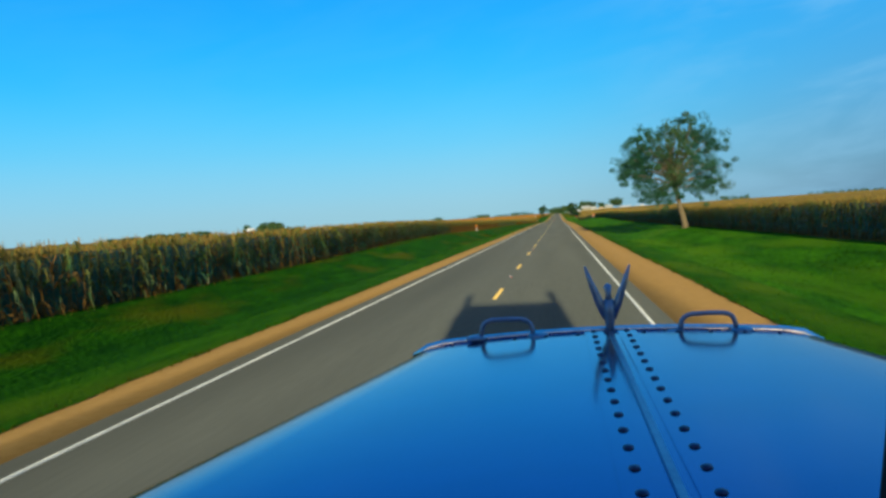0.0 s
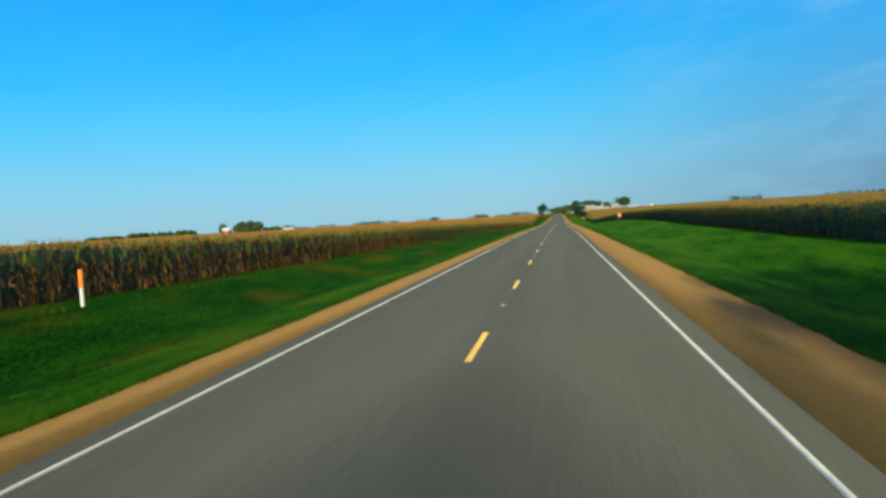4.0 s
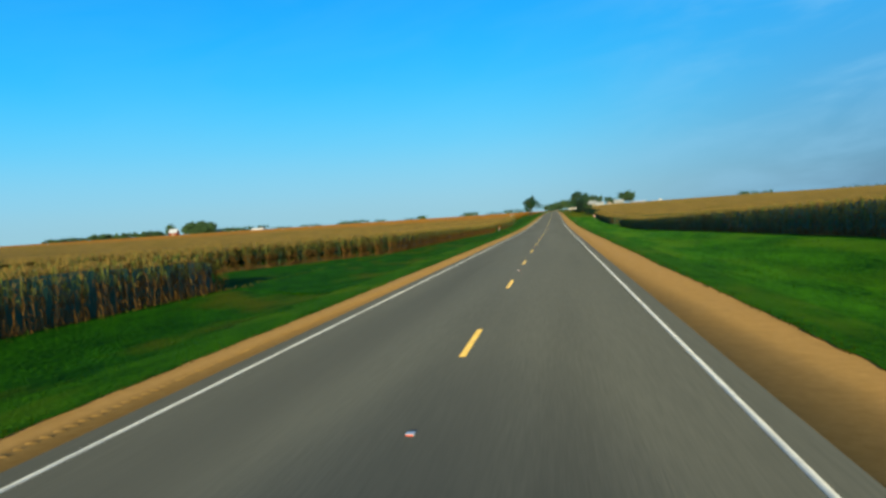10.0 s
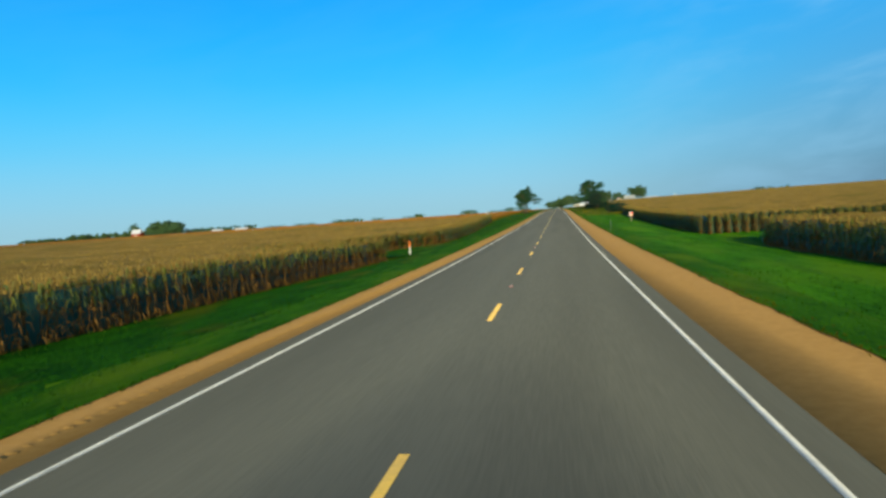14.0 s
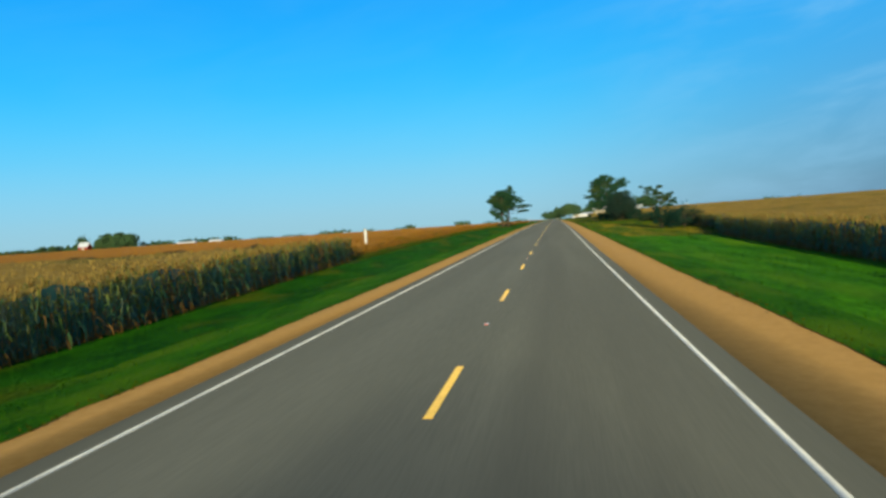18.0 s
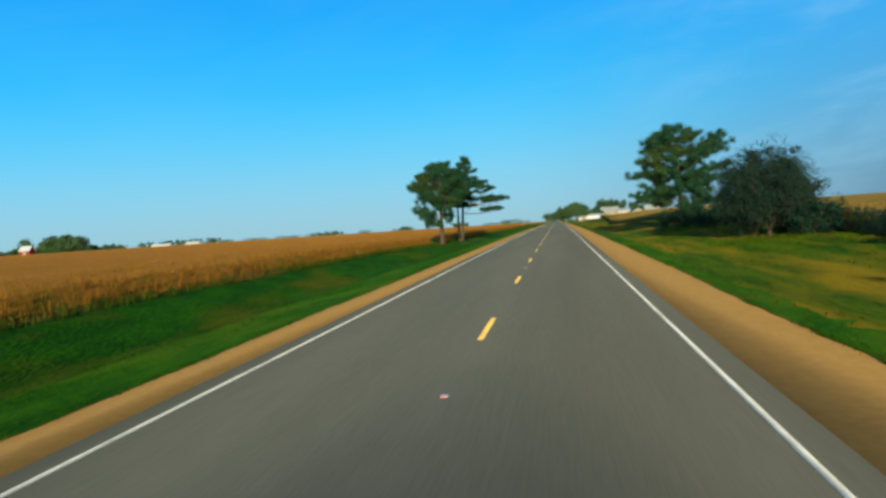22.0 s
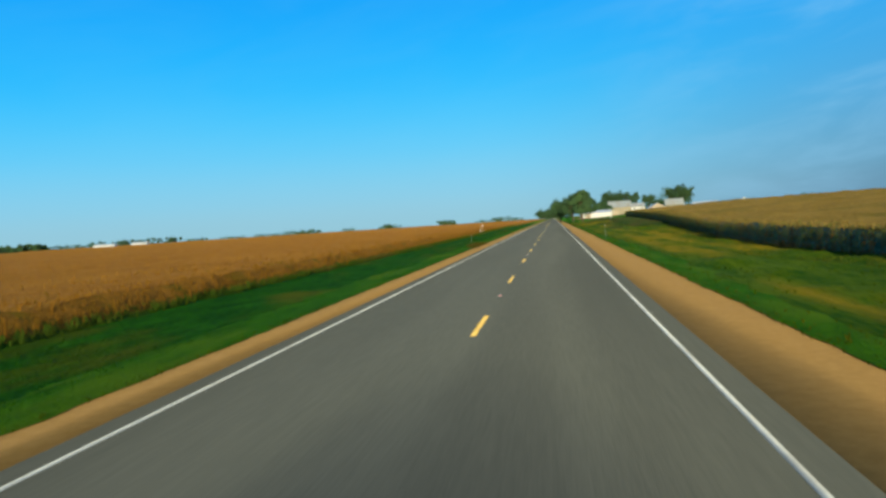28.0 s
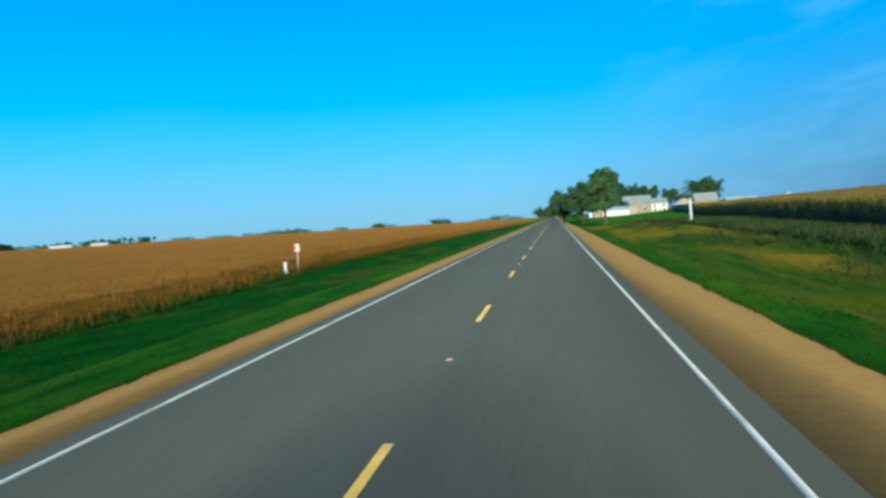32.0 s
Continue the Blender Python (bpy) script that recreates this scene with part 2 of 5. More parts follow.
M_CHROME = mat("worn_chrome", (0.5, 0.52, 0.55), (0.7, 0.72, 0.75), 6, 0.16, metal=1.0, fine=6, local=True)
M_STEEL_BLUE = mat("dull_metal_trim", (0.10, 0.16, 0.25), (0.18, 0.27, 0.38), 6, 0.35, metal=0.7, fine=6, local=True)
M_DARK = mat("black_rubber", (0.012, 0.012, 0.013), (0.03, 0.03, 0.03), 3, 0.7, fine=8, local=True)
M_RIVET = mat("dark_rivet", (0.01, 0.012, 0.05), (0.02, 0.025, 0.09), 20, 0.45, fine=4, local=True)
M_GLASS = mat("dark_window_glass", (0.02, 0.03, 0.04), (0.04, 0.055, 0.07), 0.5, 0.08, fine=4)
M_SIDING = mat("white_siding", (0.526, 0.512, 0.468), (0.673, 0.658, 0.614), 0.4, 0.7, fine=10, stretch=(1, 1, 6), spec=0.2)
M_TAN = mat("tan_barn_boards", (0.249, 0.212, 0.139), (0.351, 0.3, 0.205), 0.4, 0.9, fine=10, stretch=(5, 5, 0.4), spec=0.1)
M_RED = mat("red_barn_boards", (0.175, 0.0263, 0.0175), (0.263, 0.0468, 0.0292), 0.4, 0.9, fine=10, stretch=(5, 5, 0.4), spec=0.1)
M_ROOF_GREY = mat("grey_roof_sheet", (0.249, 0.263, 0.241), (0.365, 0.38, 0.344), 0.3, 0.6, fine=8, c=(0.292, 0.249, 0.175), stretch=(3, 3, 1), spec=0.2)
M_ROOF_WHITE = mat("white_roof_sheet", (0.439, 0.454, 0.439), (0.556, 0.571, 0.556), 0.3, 0.55, fine=8, spec=0.2)
M_POST = mat("white_post_paint", (0.526, 0.512, 0.454), (0.673, 0.658, 0.599), 5, 0.75, fine=6, c=(0.38, 0.337, 0.277), spec=0.2)
M_ORANGE = mat("orange_marker_plastic", (0.825, 0.176, 0.011), (0.99, 0.264, 0.022), 5, 0.5, fine=6)
M_SIGNRED = mat("red_sign_paint", (0.55, 0.033, 0.022), (0.715, 0.066, 0.033), 5, 0.5, fine=6)
M_PEACH = mat("peach_sign_print", (0.5, 0.24, 0.09), (0.6, 0.3, 0.12), 5, 0.5, fine=6)
M_WOOD = mat("weathered_wood", (0.292, 0.22, 0.146), (0.497, 0.395, 0.277), 3, 0.9, bump=0.6, fine=8, stretch=(4, 4, 0.6))
M_STAKE = mat("grey_steel_stake", (0.12, 0.12, 0.11), (0.2, 0.2, 0.18), 5, 0.6, fine=6)
M_REFLECT = mat("red_marker_lens", (0.6, 0.08, 0.04), (0.75, 0.14, 0.08), 10, 0.3, fine=4)
M_TILLED = mat("tilled_strip", (0.149, 0.0632, 0.026), (0.223, 0.104, 0.0446), 0.4, 0.95, fine=10, matte=1.0)
M_MOWN = mat("mown_turf", (0.0051, 0.0373, 0.000295), (0.0246, 0.0883, 0.000709), 1.3, 0.95, bump=1, bump_scale=20, fine=9, stretch=(1, 0.3, 1), c=(0.0468, 0.0909, 0.00177), spec=0.02, deep=0.07, stain=(0.5, 0.7), matte=1.0)
M_ROUGH_BLADE = mat("rough_verge_blades", (0.014, 0.043, 0.001), (0.038, 0.06, 0.002), 0.9, 0.95, fine=6, stretch=(1, 0.16, 1), c=(0.078, 0.055, 0.0037), per="island", spread=0.2, trans=0.2, spec=0.02, stain=(0.48, 0.7))
M_SOY_LOW = mat("soybean_stems", (0.107, 0.0498, 0.00535), (0.227, 0.0967, 0.01), 1.6, 0.95, bump=1, bump_scale=16, fine=6, stretch=(1, 0.8, 0.4), c=(0.0668, 0.0621, 0.00335), spec=0.03, deep=0.05, matte=1.0)
M_SOY_TOP = mat("soybean_tops", (0.22, 0.0816, 0.00731), (0.308, 0.126, 0.0131), 0.3, 0.95, fine=8, per="island", spread=0.12, trans=0.3, spec=0.03)
M_BROWN_WEED = mat("dead_brown_weeds", (0.0322, 0.0512, 0.00439), (0.0805, 0.0585, 0.0117), 0.8, 0.9, fine=6, c=(0.11, 0.0585, 0.0146), per="island", spread=0.2, trans=0.2, spec=0.03)
# yellower leaf for plant tops: ripening and sunlight put into one colour
M_CORN_UP = mat("corn_leaf_ripening_sunlit", (0.0972, 0.132, 0.0141), (0.176, 0.176, 0.0247), 1.2, 0.6, fine=5, c=(0.212, 0.159, 0.0247), per="island", spread=0.25, trans=0.3, spec=0.3)
M_DITCH = mat("ditch_grass", (0.00191, 0.0227, 0.000478), (0.0128, 0.0667, 0.000798), 1.2, 0.95, bump=1, bump_scale=13, fine=8, stretch=(1, 0.35, 1), c=(0.05, 0.055, 0.0012), spec=0.02, deep=0.1, stain=(0.52, 0.72), matte=1.0)
M_BUSH = mat("bush_leaf", (0.00632, 0.0316, 0.0202), (0.019, 0.0547, 0.0302), 0.5, 0.9, fine=6, c=(0.0316, 0.0526, 0.0202), per="island", spread=0.3, trans=0.2, spec=0.05)
M_TALL_WEED = mat("tall_weed_stems", (0.0175, 0.0526, 0.0131), (0.0497, 0.0731, 0.0191), 0.5, 0.9, fine=7, c=(0.0805, 0.0658, 0.0234), per="island", spread=0.3, trans=0.2, spec=0.1, stain=(0.46, 0.64))


# ---------------------------------------------------------------- builders
def part(name, bm, material, parent=None, label="", smooth=False):
    me = bpy.data.meshes.new(name)
    bm.to_mesh(me)
    bm.free()
    me.materials.append(material)
    if smooth:
        for p in me.polygons:
            p.use_smooth = True
    ob = new(name, me)
    if parent:
        ob.parent = parent
    if label:
        tagged(ob, label)
    return ob


def np_mesh(name, verts, faces, mats, slots=None, parent=None, smooth=False):
    """A mesh from arrays; faces is an n x k array, so all faces have k corners."""
    verts, faces = np.asarray(verts, np.float32), np.asarray(faces, np.int32)
    me = bpy.data.meshes.new(name)
    k = faces.shape[1]
    me.vertices.add(len(verts))
    me.vertices.foreach_set("co", verts.ravel())
    me.loops.add(faces.size)
    me.loops.foreach_set("vertex_index", faces.ravel())
    me.polygons.add(len(faces))
    me.polygons.foreach_set("loop_start", np.arange(0, faces.size, k, dtype=np.int32))
    me.polygons.foreach_set("loop_total", np.full(len(faces), k, np.int32))
    for m in mats:
        me.materials.append(m)
    if slots is not None:
        me.polygons.foreach_set("material_index", np.asarray(slots, np.int32))
    if smooth:
        me.polygons.foreach_set("use_smooth", np.ones(len(faces), bool))
    me.update(calc_edges=True)
    ob = new(name, me)
    if parent:
        ob.parent = parent
    return ob


def scatter(tv, tf, place, turn, size, lean=None):
    """Copies of a small template, as arrays: tv n x 3, tf m x k; place p x 3, turn p, size p or p x 3."""
    p = len(place)
    size = np.asarray(size)
    size = size[:, None] if size.ndim == 1 else size
    v = tv[None] * size[:, None, :]
    c, s = np.cos(turn)[:, None], np.sin(turn)[:, None]
    if lean is not None:
        v = v.copy()
        v[:, :, 0] += v[:, :, 2] * lean[:, None]
    x = v[:, :, 0] * c - v[:, :, 1] * s
    y = v[:, :, 0] * s + v[:, :, 1] * c
    out = np.stack([x, y, v[:, :, 2]], 2) + place[:, None, :]
    faces = tf[None] + (np.arange(p) * len(tv))[:, None, None]
    return out.reshape(-1, 3), faces.reshape(-1, tf.shape[1])


def box(bm, x0, x1, y0, y1, z0, z1, m=None):
    r = bmesh.ops.create_cube(bm, size=1)
    mt = Matrix.Translation(((x0 + x1) / 2, (y0 + y1) / 2, (z0 + z1) / 2)) @ Matrix.Diagonal((x1 - x0, y1 - y0, z1 - z0, 1))
    bmesh.ops.transform(bm, matrix=(m @ mt) if m else mt, verts=r["verts"])
    return r["verts"]


def soft_box(x0, x1, y0, y1, z0, z1, r=0.02, segments=2):
    bm = bmesh.new()
    box(bm, x0, x1, y0, y1, z0, z1)
    bmesh.ops.bevel(bm, geom=bm.edges[:], offset=r, segments=segments, profile=0.5, affect="EDGES")
    return bm


def tube_bm(points, radii, sides=8, bm=None):
    bm = bm or bmesh.new()
    rings = []
    pts = [Vector(p) for p in points]
    for i, p in enumerate(pts):
        d = (pts[min(i + 1, len(pts) - 1)] - pts[max(i - 1, 0)]).normalized()
        u = d.orthogonal().normalized() if i == 0 else (rings_u - d * rings_u.dot(d)).normalized()
        rings_u = u
        w = d.cross(u)
        rings.append([bm.verts.new(p + radii[i] * (math.cos(a) * u + math.sin(a) * w)) for a in (2 * math.pi * k / sides for k in range(sides))])
    for a, b in zip(rings, rings[1:]):
        for k in range(sides):
            bm.faces.new((a[k], a[(k + 1) % sides], b[(k + 1) % sides], b[k]))
    bm.faces.new(rings[0][::-1])
    bm.faces.new(rings[-1])
    return bm


def empty(name, x, y, z, label, category, group="", rz=0.0):
    ob = new(name)
    ob.empty_display_size = 0.3
    ob.matrix_basis = pose(x, y, z, 0, 0, rz)
    return tagged(ob, label, category, group)


# ---------------------------------------------------------------- the lie of the land
L_KNOTS = [(-3000, 0.35), (20, 0.35), (42, 0.45), (71, 0.65), (93, 0.65), (114, 0.52), (150, 0.35), (250, 0.1), (330, 0.0), (380, -0.2), (430, -0.7), (475, -0.6), (510, -0.1), (540, 0.2), (600, 0.35), (640, 0.2), (665, -0.1), (760, -0.1), (870, -0.2), (890, -0.05), (1000, 0), (5000, 0)]
R_KNOTS = [(-3000, 0.35), (150, 0.4), (210, 0.75), (275, 0.75), (330, 0.1), (390, -0.75), (490, -0.85), (540, -0.6), (600, -0.4), (640, 0.2), (705, 0.5), (740, -0.2), (780, -0.9), (815, -0.85), (860, -0.3), (900, 0.2), (925, 0.5), (1000, 0.3), (5000, 0.2)]


def level(x, y):
    """Height of the ground: flat road, a shallow ditch on either side, fields a little above or below the road."""
    x, y = np.asarray(x, float), np.asarray(y, float)
    lf = np.interp(y, *zip(*L_KNOTS))
    rf = np.interp(y, *zip(*R_KNOTS))
    z = np.zeros(np.broadcast(x, y).shape)
    left = np.interp(-x, [0, 5.0, 7.6, 8.6], [0, -0.05, -0.28, -0.28])
    right = np.interp(x, [0, 5.8, 8.6, 9.8], [0, -0.05, -0.3, -0.3])
    kl = np.clip((-x - 8.6) / 2.6, 0, 1)
    kr = np.clip((x - 9.8) / 3.6, 0, 1)
    z = np.where(x < 0, left * (1 - kl) + lf * kl, right * (1 - kr) + rf * kr)
    far = np.clip((np.abs(x) - 30) / 300, 0, 1)
    away = np.where(x < 0, np.interp(y, [200, 330, 450, 600], [1.8, 0.9, 0.3, 0.1]), np.interp(y, [100, 250, 400, 600, 1000], [2.6, 2.2, 1.0, 0.5, 0.2]))
    near_swell = np.interp(x, [22, 40, 70, 200], [0, 1.4, 1.9, 2.6]) * np.interp(y, [740, 880, 1130, 1230], [0, 1, 1, 0])
    far_swell = np.interp(x, [95, 110, 300], [0, 2.4, 3.0]) * np.interp(y, [1130, 1230, 1700, 2500], [0, 1, 1, 0.5])
    return z * (1 - far) + away * far + near_swell + far_swell + rise(y) * (1 - 0.4 * far)


def field_grid(xs, ys, top=0.0, jitter=0.0, seed=1):
    rng = np.random.default_rng(seed)
    X, Y = np.meshgrid(xs, ys)
    Z = level(X, Y) + top + rng.normal(0, 1, X.shape) * jitter
    n, m = X.shape
    v = np.stack([X, Y, Z], 2).reshape(-1, 3)
    i = np.arange(n * m).reshape(n, m)
    f = np.stack([i[:-1, :-1], i[:-1, 1:], i[1:, 1:], i[1:, :-1]], 2).reshape(-1, 4)
    return v, f


# ground sheet to the horizon
gx = np.concatenate([[-4500, -2500, -1200, -600, -330, -200, -100, -50, -30, -20], np.arange(-14, -4.9, 0.6), [-4.6, -3.9, 3.9, 4.8], np.arange(5.4, 15.5, 0.6), [18, 22, 30, 50, 100, 200, 330, 600, 1200, 2500, 4500]])
gy = np.concatenate([[-3000, -1500, -600, -200, -100], np.arange(-60, 1150, 3.0), [1200, 1300, 1500, 1800, 2500, 3500, 4800]])
gv, gf = field_grid(gx, gy, 0, 0)
inner = (gv[:, 0] > -5.5) & (gv[:, 0] < 6.2)
gv[inner, 2] -= 0.12
tagged(np_mesh("ground", gv, gf, [M_GRASS], smooth=True), "mown green roadside grass and open farmland", "ground", kind="structure")

# road, edge lines, shoulders
EDGE = 3.6
road_y = np.concatenate([[-1500, -300], np.arange(-60, 1200, 6.0), [1400, 1900, 2600, 4000]])


def strip(name, x0, x1, z0, z1, material, label, category, ys=road_y, wob0=0.0, wob1=0.0, seed=3):
    rng = np.random.default_rng(seed)
    n = len(ys)
    ease = np.array([0.2, 0.3, 0.5, 0.3, 0.2])
    wa, wb = (np.convolve(rng.normal(0, 1, n), ease, "same") for _ in range(2))
    a = np.stack([x0 + wa * wob0, ys, z0 + rise(ys)], 1)
    b = np.stack([x1 + wb * wob1, ys, z1 + rise(ys)], 1)
    lo_a, lo_b = a - (0, 0, 0.2), b - (0, 0, 0.2)
    v = np.concatenate([a, b, lo_a, lo_b])
    i = np.arange(n - 1)
    f = np.concatenate([np.stack([i, i + n, i + n + 1, i + 1], 1), np.stack([i + 2 * n, i, i + 1, i + 1 + 2 * n], 1), np.stack([i + n, i + 3 * n, i + 3 * n + 1, i + n + 1], 1)])
    return tagged(np_mesh(name, v, f, [material]), label, category, kind="structure")


strip("road", -4.03, 4.03, 0.0, 0.0, M_ASPHALT, "two-lane grey asphalt country road, dry and straight", "road")
sy = np.concatenate([[-1500, -300], np.arange(-60, 1200, 0.7), [1400, 1900, 2600, 4000]])
strip("shoulder_left", -5.5, -4.03, -0.1, -0.006, M_GRAVEL, "narrow tan gravel shoulder beside the asphalt", "shoulder", sy, 0.02, 0.012, 4)
strip("shoulder_right", 4.03, 6.15, -0.006, -0.085, M_GRAVEL, "wide tan gravel shoulder beside the asphalt", "shoulder", sy, 0.012, 0.02, 5)
for nm, x in (("edge_line_left", -EDGE), ("edge_line_right", EDGE)):
    strip(nm, x - 0.04, x + 0.04, 0.006, 0.006, M_WHITE_PAINT, "solid white painted edge line on the asphalt", "road marking")


def ground_strip(name, label, category, inner_x, outer_x, y0, y1, material, lift=0.012, step=1.5, cols=8, seed=8, lumps=0.0, ragged=0.25, tuck=0.0):
    """A band of other ground cover that follows the land between two lines; inner_x and outer_x give x for y."""
    r = np.random.default_rng(seed)
    ys = np.arange(y0, y1 + step, step)
    k = np.linspace(0, 1, cols)
    a = inner_x(ys) + np.convolve(r.normal(0, ragged, len(ys)), [0.25, 0.5, 0.25], "same")
    X = a[:, None] * (1 - k) + outer_x(ys)[:, None] * k
    Y = np.repeat(ys[:, None], cols, 1)
    Z = level(X, Y) + lift
    Z[:, 0] -= tuck
    if lumps:
        bumpy = np.array([[noise.noise((x * 0.35, y * 0.2, 3.1)) + 0.6 * noise.noise((x * 1.3, y * 0.9, 7.7)) for x, y in zip(p, q)] for p, q in zip(X, Y)])
        Z += lumps * np.clip(bumpy + 0.35, 0, 1.5) * np.clip(np.arange(cols) / 3.0, 0, 1) * np.clip((Y - y0) / 30, 0, 1)
    n, m = X.shape
    i = np.arange(n * m).reshape(n, m)
    f = np.stack([i[:-1, :-1], i[:-1, 1:], i[1:, 1:], i[1:, :-1]], 2).reshape(-1, 4)
    return tagged(np_mesh(name, np.stack([X, Y, Z], 2).reshape(-1, 3), f, [material], smooth=True), label, category, kind="structure")

# centre line: dashes ten feet long every forty feet, reflective markers midway of every other gap
DASH_Y0, DASH = 22.67, 12.192
centre = empty("centre_line", 0, 0, 0, "broken yellow centre line painted on asphalt", "road marking")
centre["kind"] = "structure"
bm = bmesh.new()
box(bm, -0.055, 0.055, -1.525, 1.525, 0.002, 0.008)
dash = part("dash", bm, M_YELLOW_PAINT, centre)
bm = soft_box(-0.05, 0.05, -0.055, 0.055, 0.0, 0.024, 0.008, 1)
bm2 = bmesh.new()
box(bm2, -0.042, 0.042, -0.066, -0.05, 0.006, 0.02)
marker = part("road_marker", bm, M_POST, centre, "white raised marker with a red lens")
lens = part("lens", bm2, M_REFLECT, marker)
marker.matrix_basis = pose(0, DASH_Y0 + DASH * 0.5, 0.002 + float(rise(DASH_Y0)))
dash.matrix_basis = pose(0, DASH_Y0 - 2 * DASH, float(rise(0)))
for k in range(-1, 100):
    o = new("dash", dash.data)
    o.parent = centre
    y = DASH_Y0 + k * DASH
    o.matrix_basis = pose(0, y, float(rise(y)), math.degrees(math.atan(float(np.interp(y, RISE_Y, RISE_S)))))
    if k % 2 == 0 and k > 0:
        o = new("road_marker", marker.data)
        o.parent = centre
        o.matrix_basis = pose(0, y + 0.5 * DASH, 0.002 + float(rise(y + 0.5 * DASH)))
        q = new("lens", lens.data)
        q.parent = o


# ---------------------------------------------------------------- crops
def corn_template(seed, full=True, dry=False, foot=0.34, spread=1.0):
    r = np.random.default_rng(seed)
    v, f, s = [], [], []

    def quad(pts, slot):
        f.append([len(v) + k for k in range(4)])
        v.extend(pts)
        s.append(slot)

    z0 = 0.0 if full else 0.45
    for k in range(3):
        a, b = 2.1 * k, 2.1 * (k + 1)
        quad([(0.009 * math.cos(a), 0.009 * math.sin(a), z0), (0.009 * math.cos(b), 0.009 * math.sin(b), z0), (0.004 * math.cos(b), 0.004 * math.sin(b), 0.9), (0.004 * math.cos(a), 0.004 * math.sin(a), 0.9)], 1)
    turn = r.uniform(0, 6.28)
    n = 15 if full else 5
    for i in range(n):
        zb = (0.06 + 0.055 * i if full else 0.52 + 0.08 * i) + r.uniform(-0.02, 0.02)
        turn += math.pi + r.uniform(-0.6, 0.6)
        ln = spread * r.uniform(0.14, 0.24) * (0.75 if zb < 0.25 else 1.0 if zb < 0.7 else 0.85)
        rise_ = r.uniform(0.1, 0.2) if zb > 0.3 else r.uniform(0.02, 0.08)
        fall = r.uniform(0.03, 0.18) if zb > 0.3 else r.uniform(0.16, 0.28)
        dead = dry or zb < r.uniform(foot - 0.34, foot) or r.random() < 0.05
        # upper leaves get the brighter colour, which paints in sun on the tops
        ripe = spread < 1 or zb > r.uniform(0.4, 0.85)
        c, sn = math.cos(turn), math.sin(turn)
        # an arched, drooping blade in three lengths, widest a third of the way out
        spine = [(0, 0, 0.007), (0.36, 0.78, 0.0125), (0.72, 0.95, 0.0095), (1.0, 0.2, 0.0015)]
        tw = r.uniform(-0.012, 0.012)
        pts = [(q * ln, zb + rise_ * h - fall * q ** 2.2, w) for q, h, w in spine]
        for (r0, za, w0), (r1, zb2, w1) in zip(pts, pts[1:]):
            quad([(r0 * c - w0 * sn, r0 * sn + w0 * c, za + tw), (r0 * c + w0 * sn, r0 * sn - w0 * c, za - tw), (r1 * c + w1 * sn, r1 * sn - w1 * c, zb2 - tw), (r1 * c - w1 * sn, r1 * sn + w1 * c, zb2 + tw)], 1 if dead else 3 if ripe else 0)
    if full and r.random() < 0.7:
        # a hanging ear in its dry husk
        a, ze = r.uniform(0, 6.28), r.uniform(0.36, 0.46)
        c, sn = math.cos(a), math.sin(a)
        for k in range(3):
            g, h = a + 2.1 * k, a + 2.1 * (k + 1)
            quad([(0.012 * c, 0.012 * sn, ze), (0.03 * c + 0.014 * math.cos(g), 0.03 * sn + 0.014 * math.sin(g), ze + 0.02), (0.055 * c, 0.055 * sn, ze + 0.1), (0.03 * c + 0.014 * math.cos(h), 0.03 * sn + 0.014 * math.sin(h), ze + 0.02)], 1)
    for k in range(4):
        a = turn + 1.6 * k
        c, sn = math.cos(a), math.sin(a)
        o = 0.02 if k == 0 else r.uniform(0.05, 0.09)
        quad([(0, 0, 0.84), (0.5 * o * c - 0.008 * sn, 0.5 * o * sn + 0.008 * c, 0.95), (o * c, o * sn, r.uniform(0.98, 1.06)), (0.5 * o * c + 0.008 * sn, 0.5 * o * sn - 0.008 * c, 0.93)], 2)
    return np.array(v), np.array(f), np.array(s)


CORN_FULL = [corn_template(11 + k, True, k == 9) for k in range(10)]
# row-end plants: extra dry and yellow leaves put low sunlight into their colour
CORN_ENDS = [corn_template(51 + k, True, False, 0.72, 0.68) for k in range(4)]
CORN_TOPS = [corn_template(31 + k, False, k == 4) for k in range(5)]


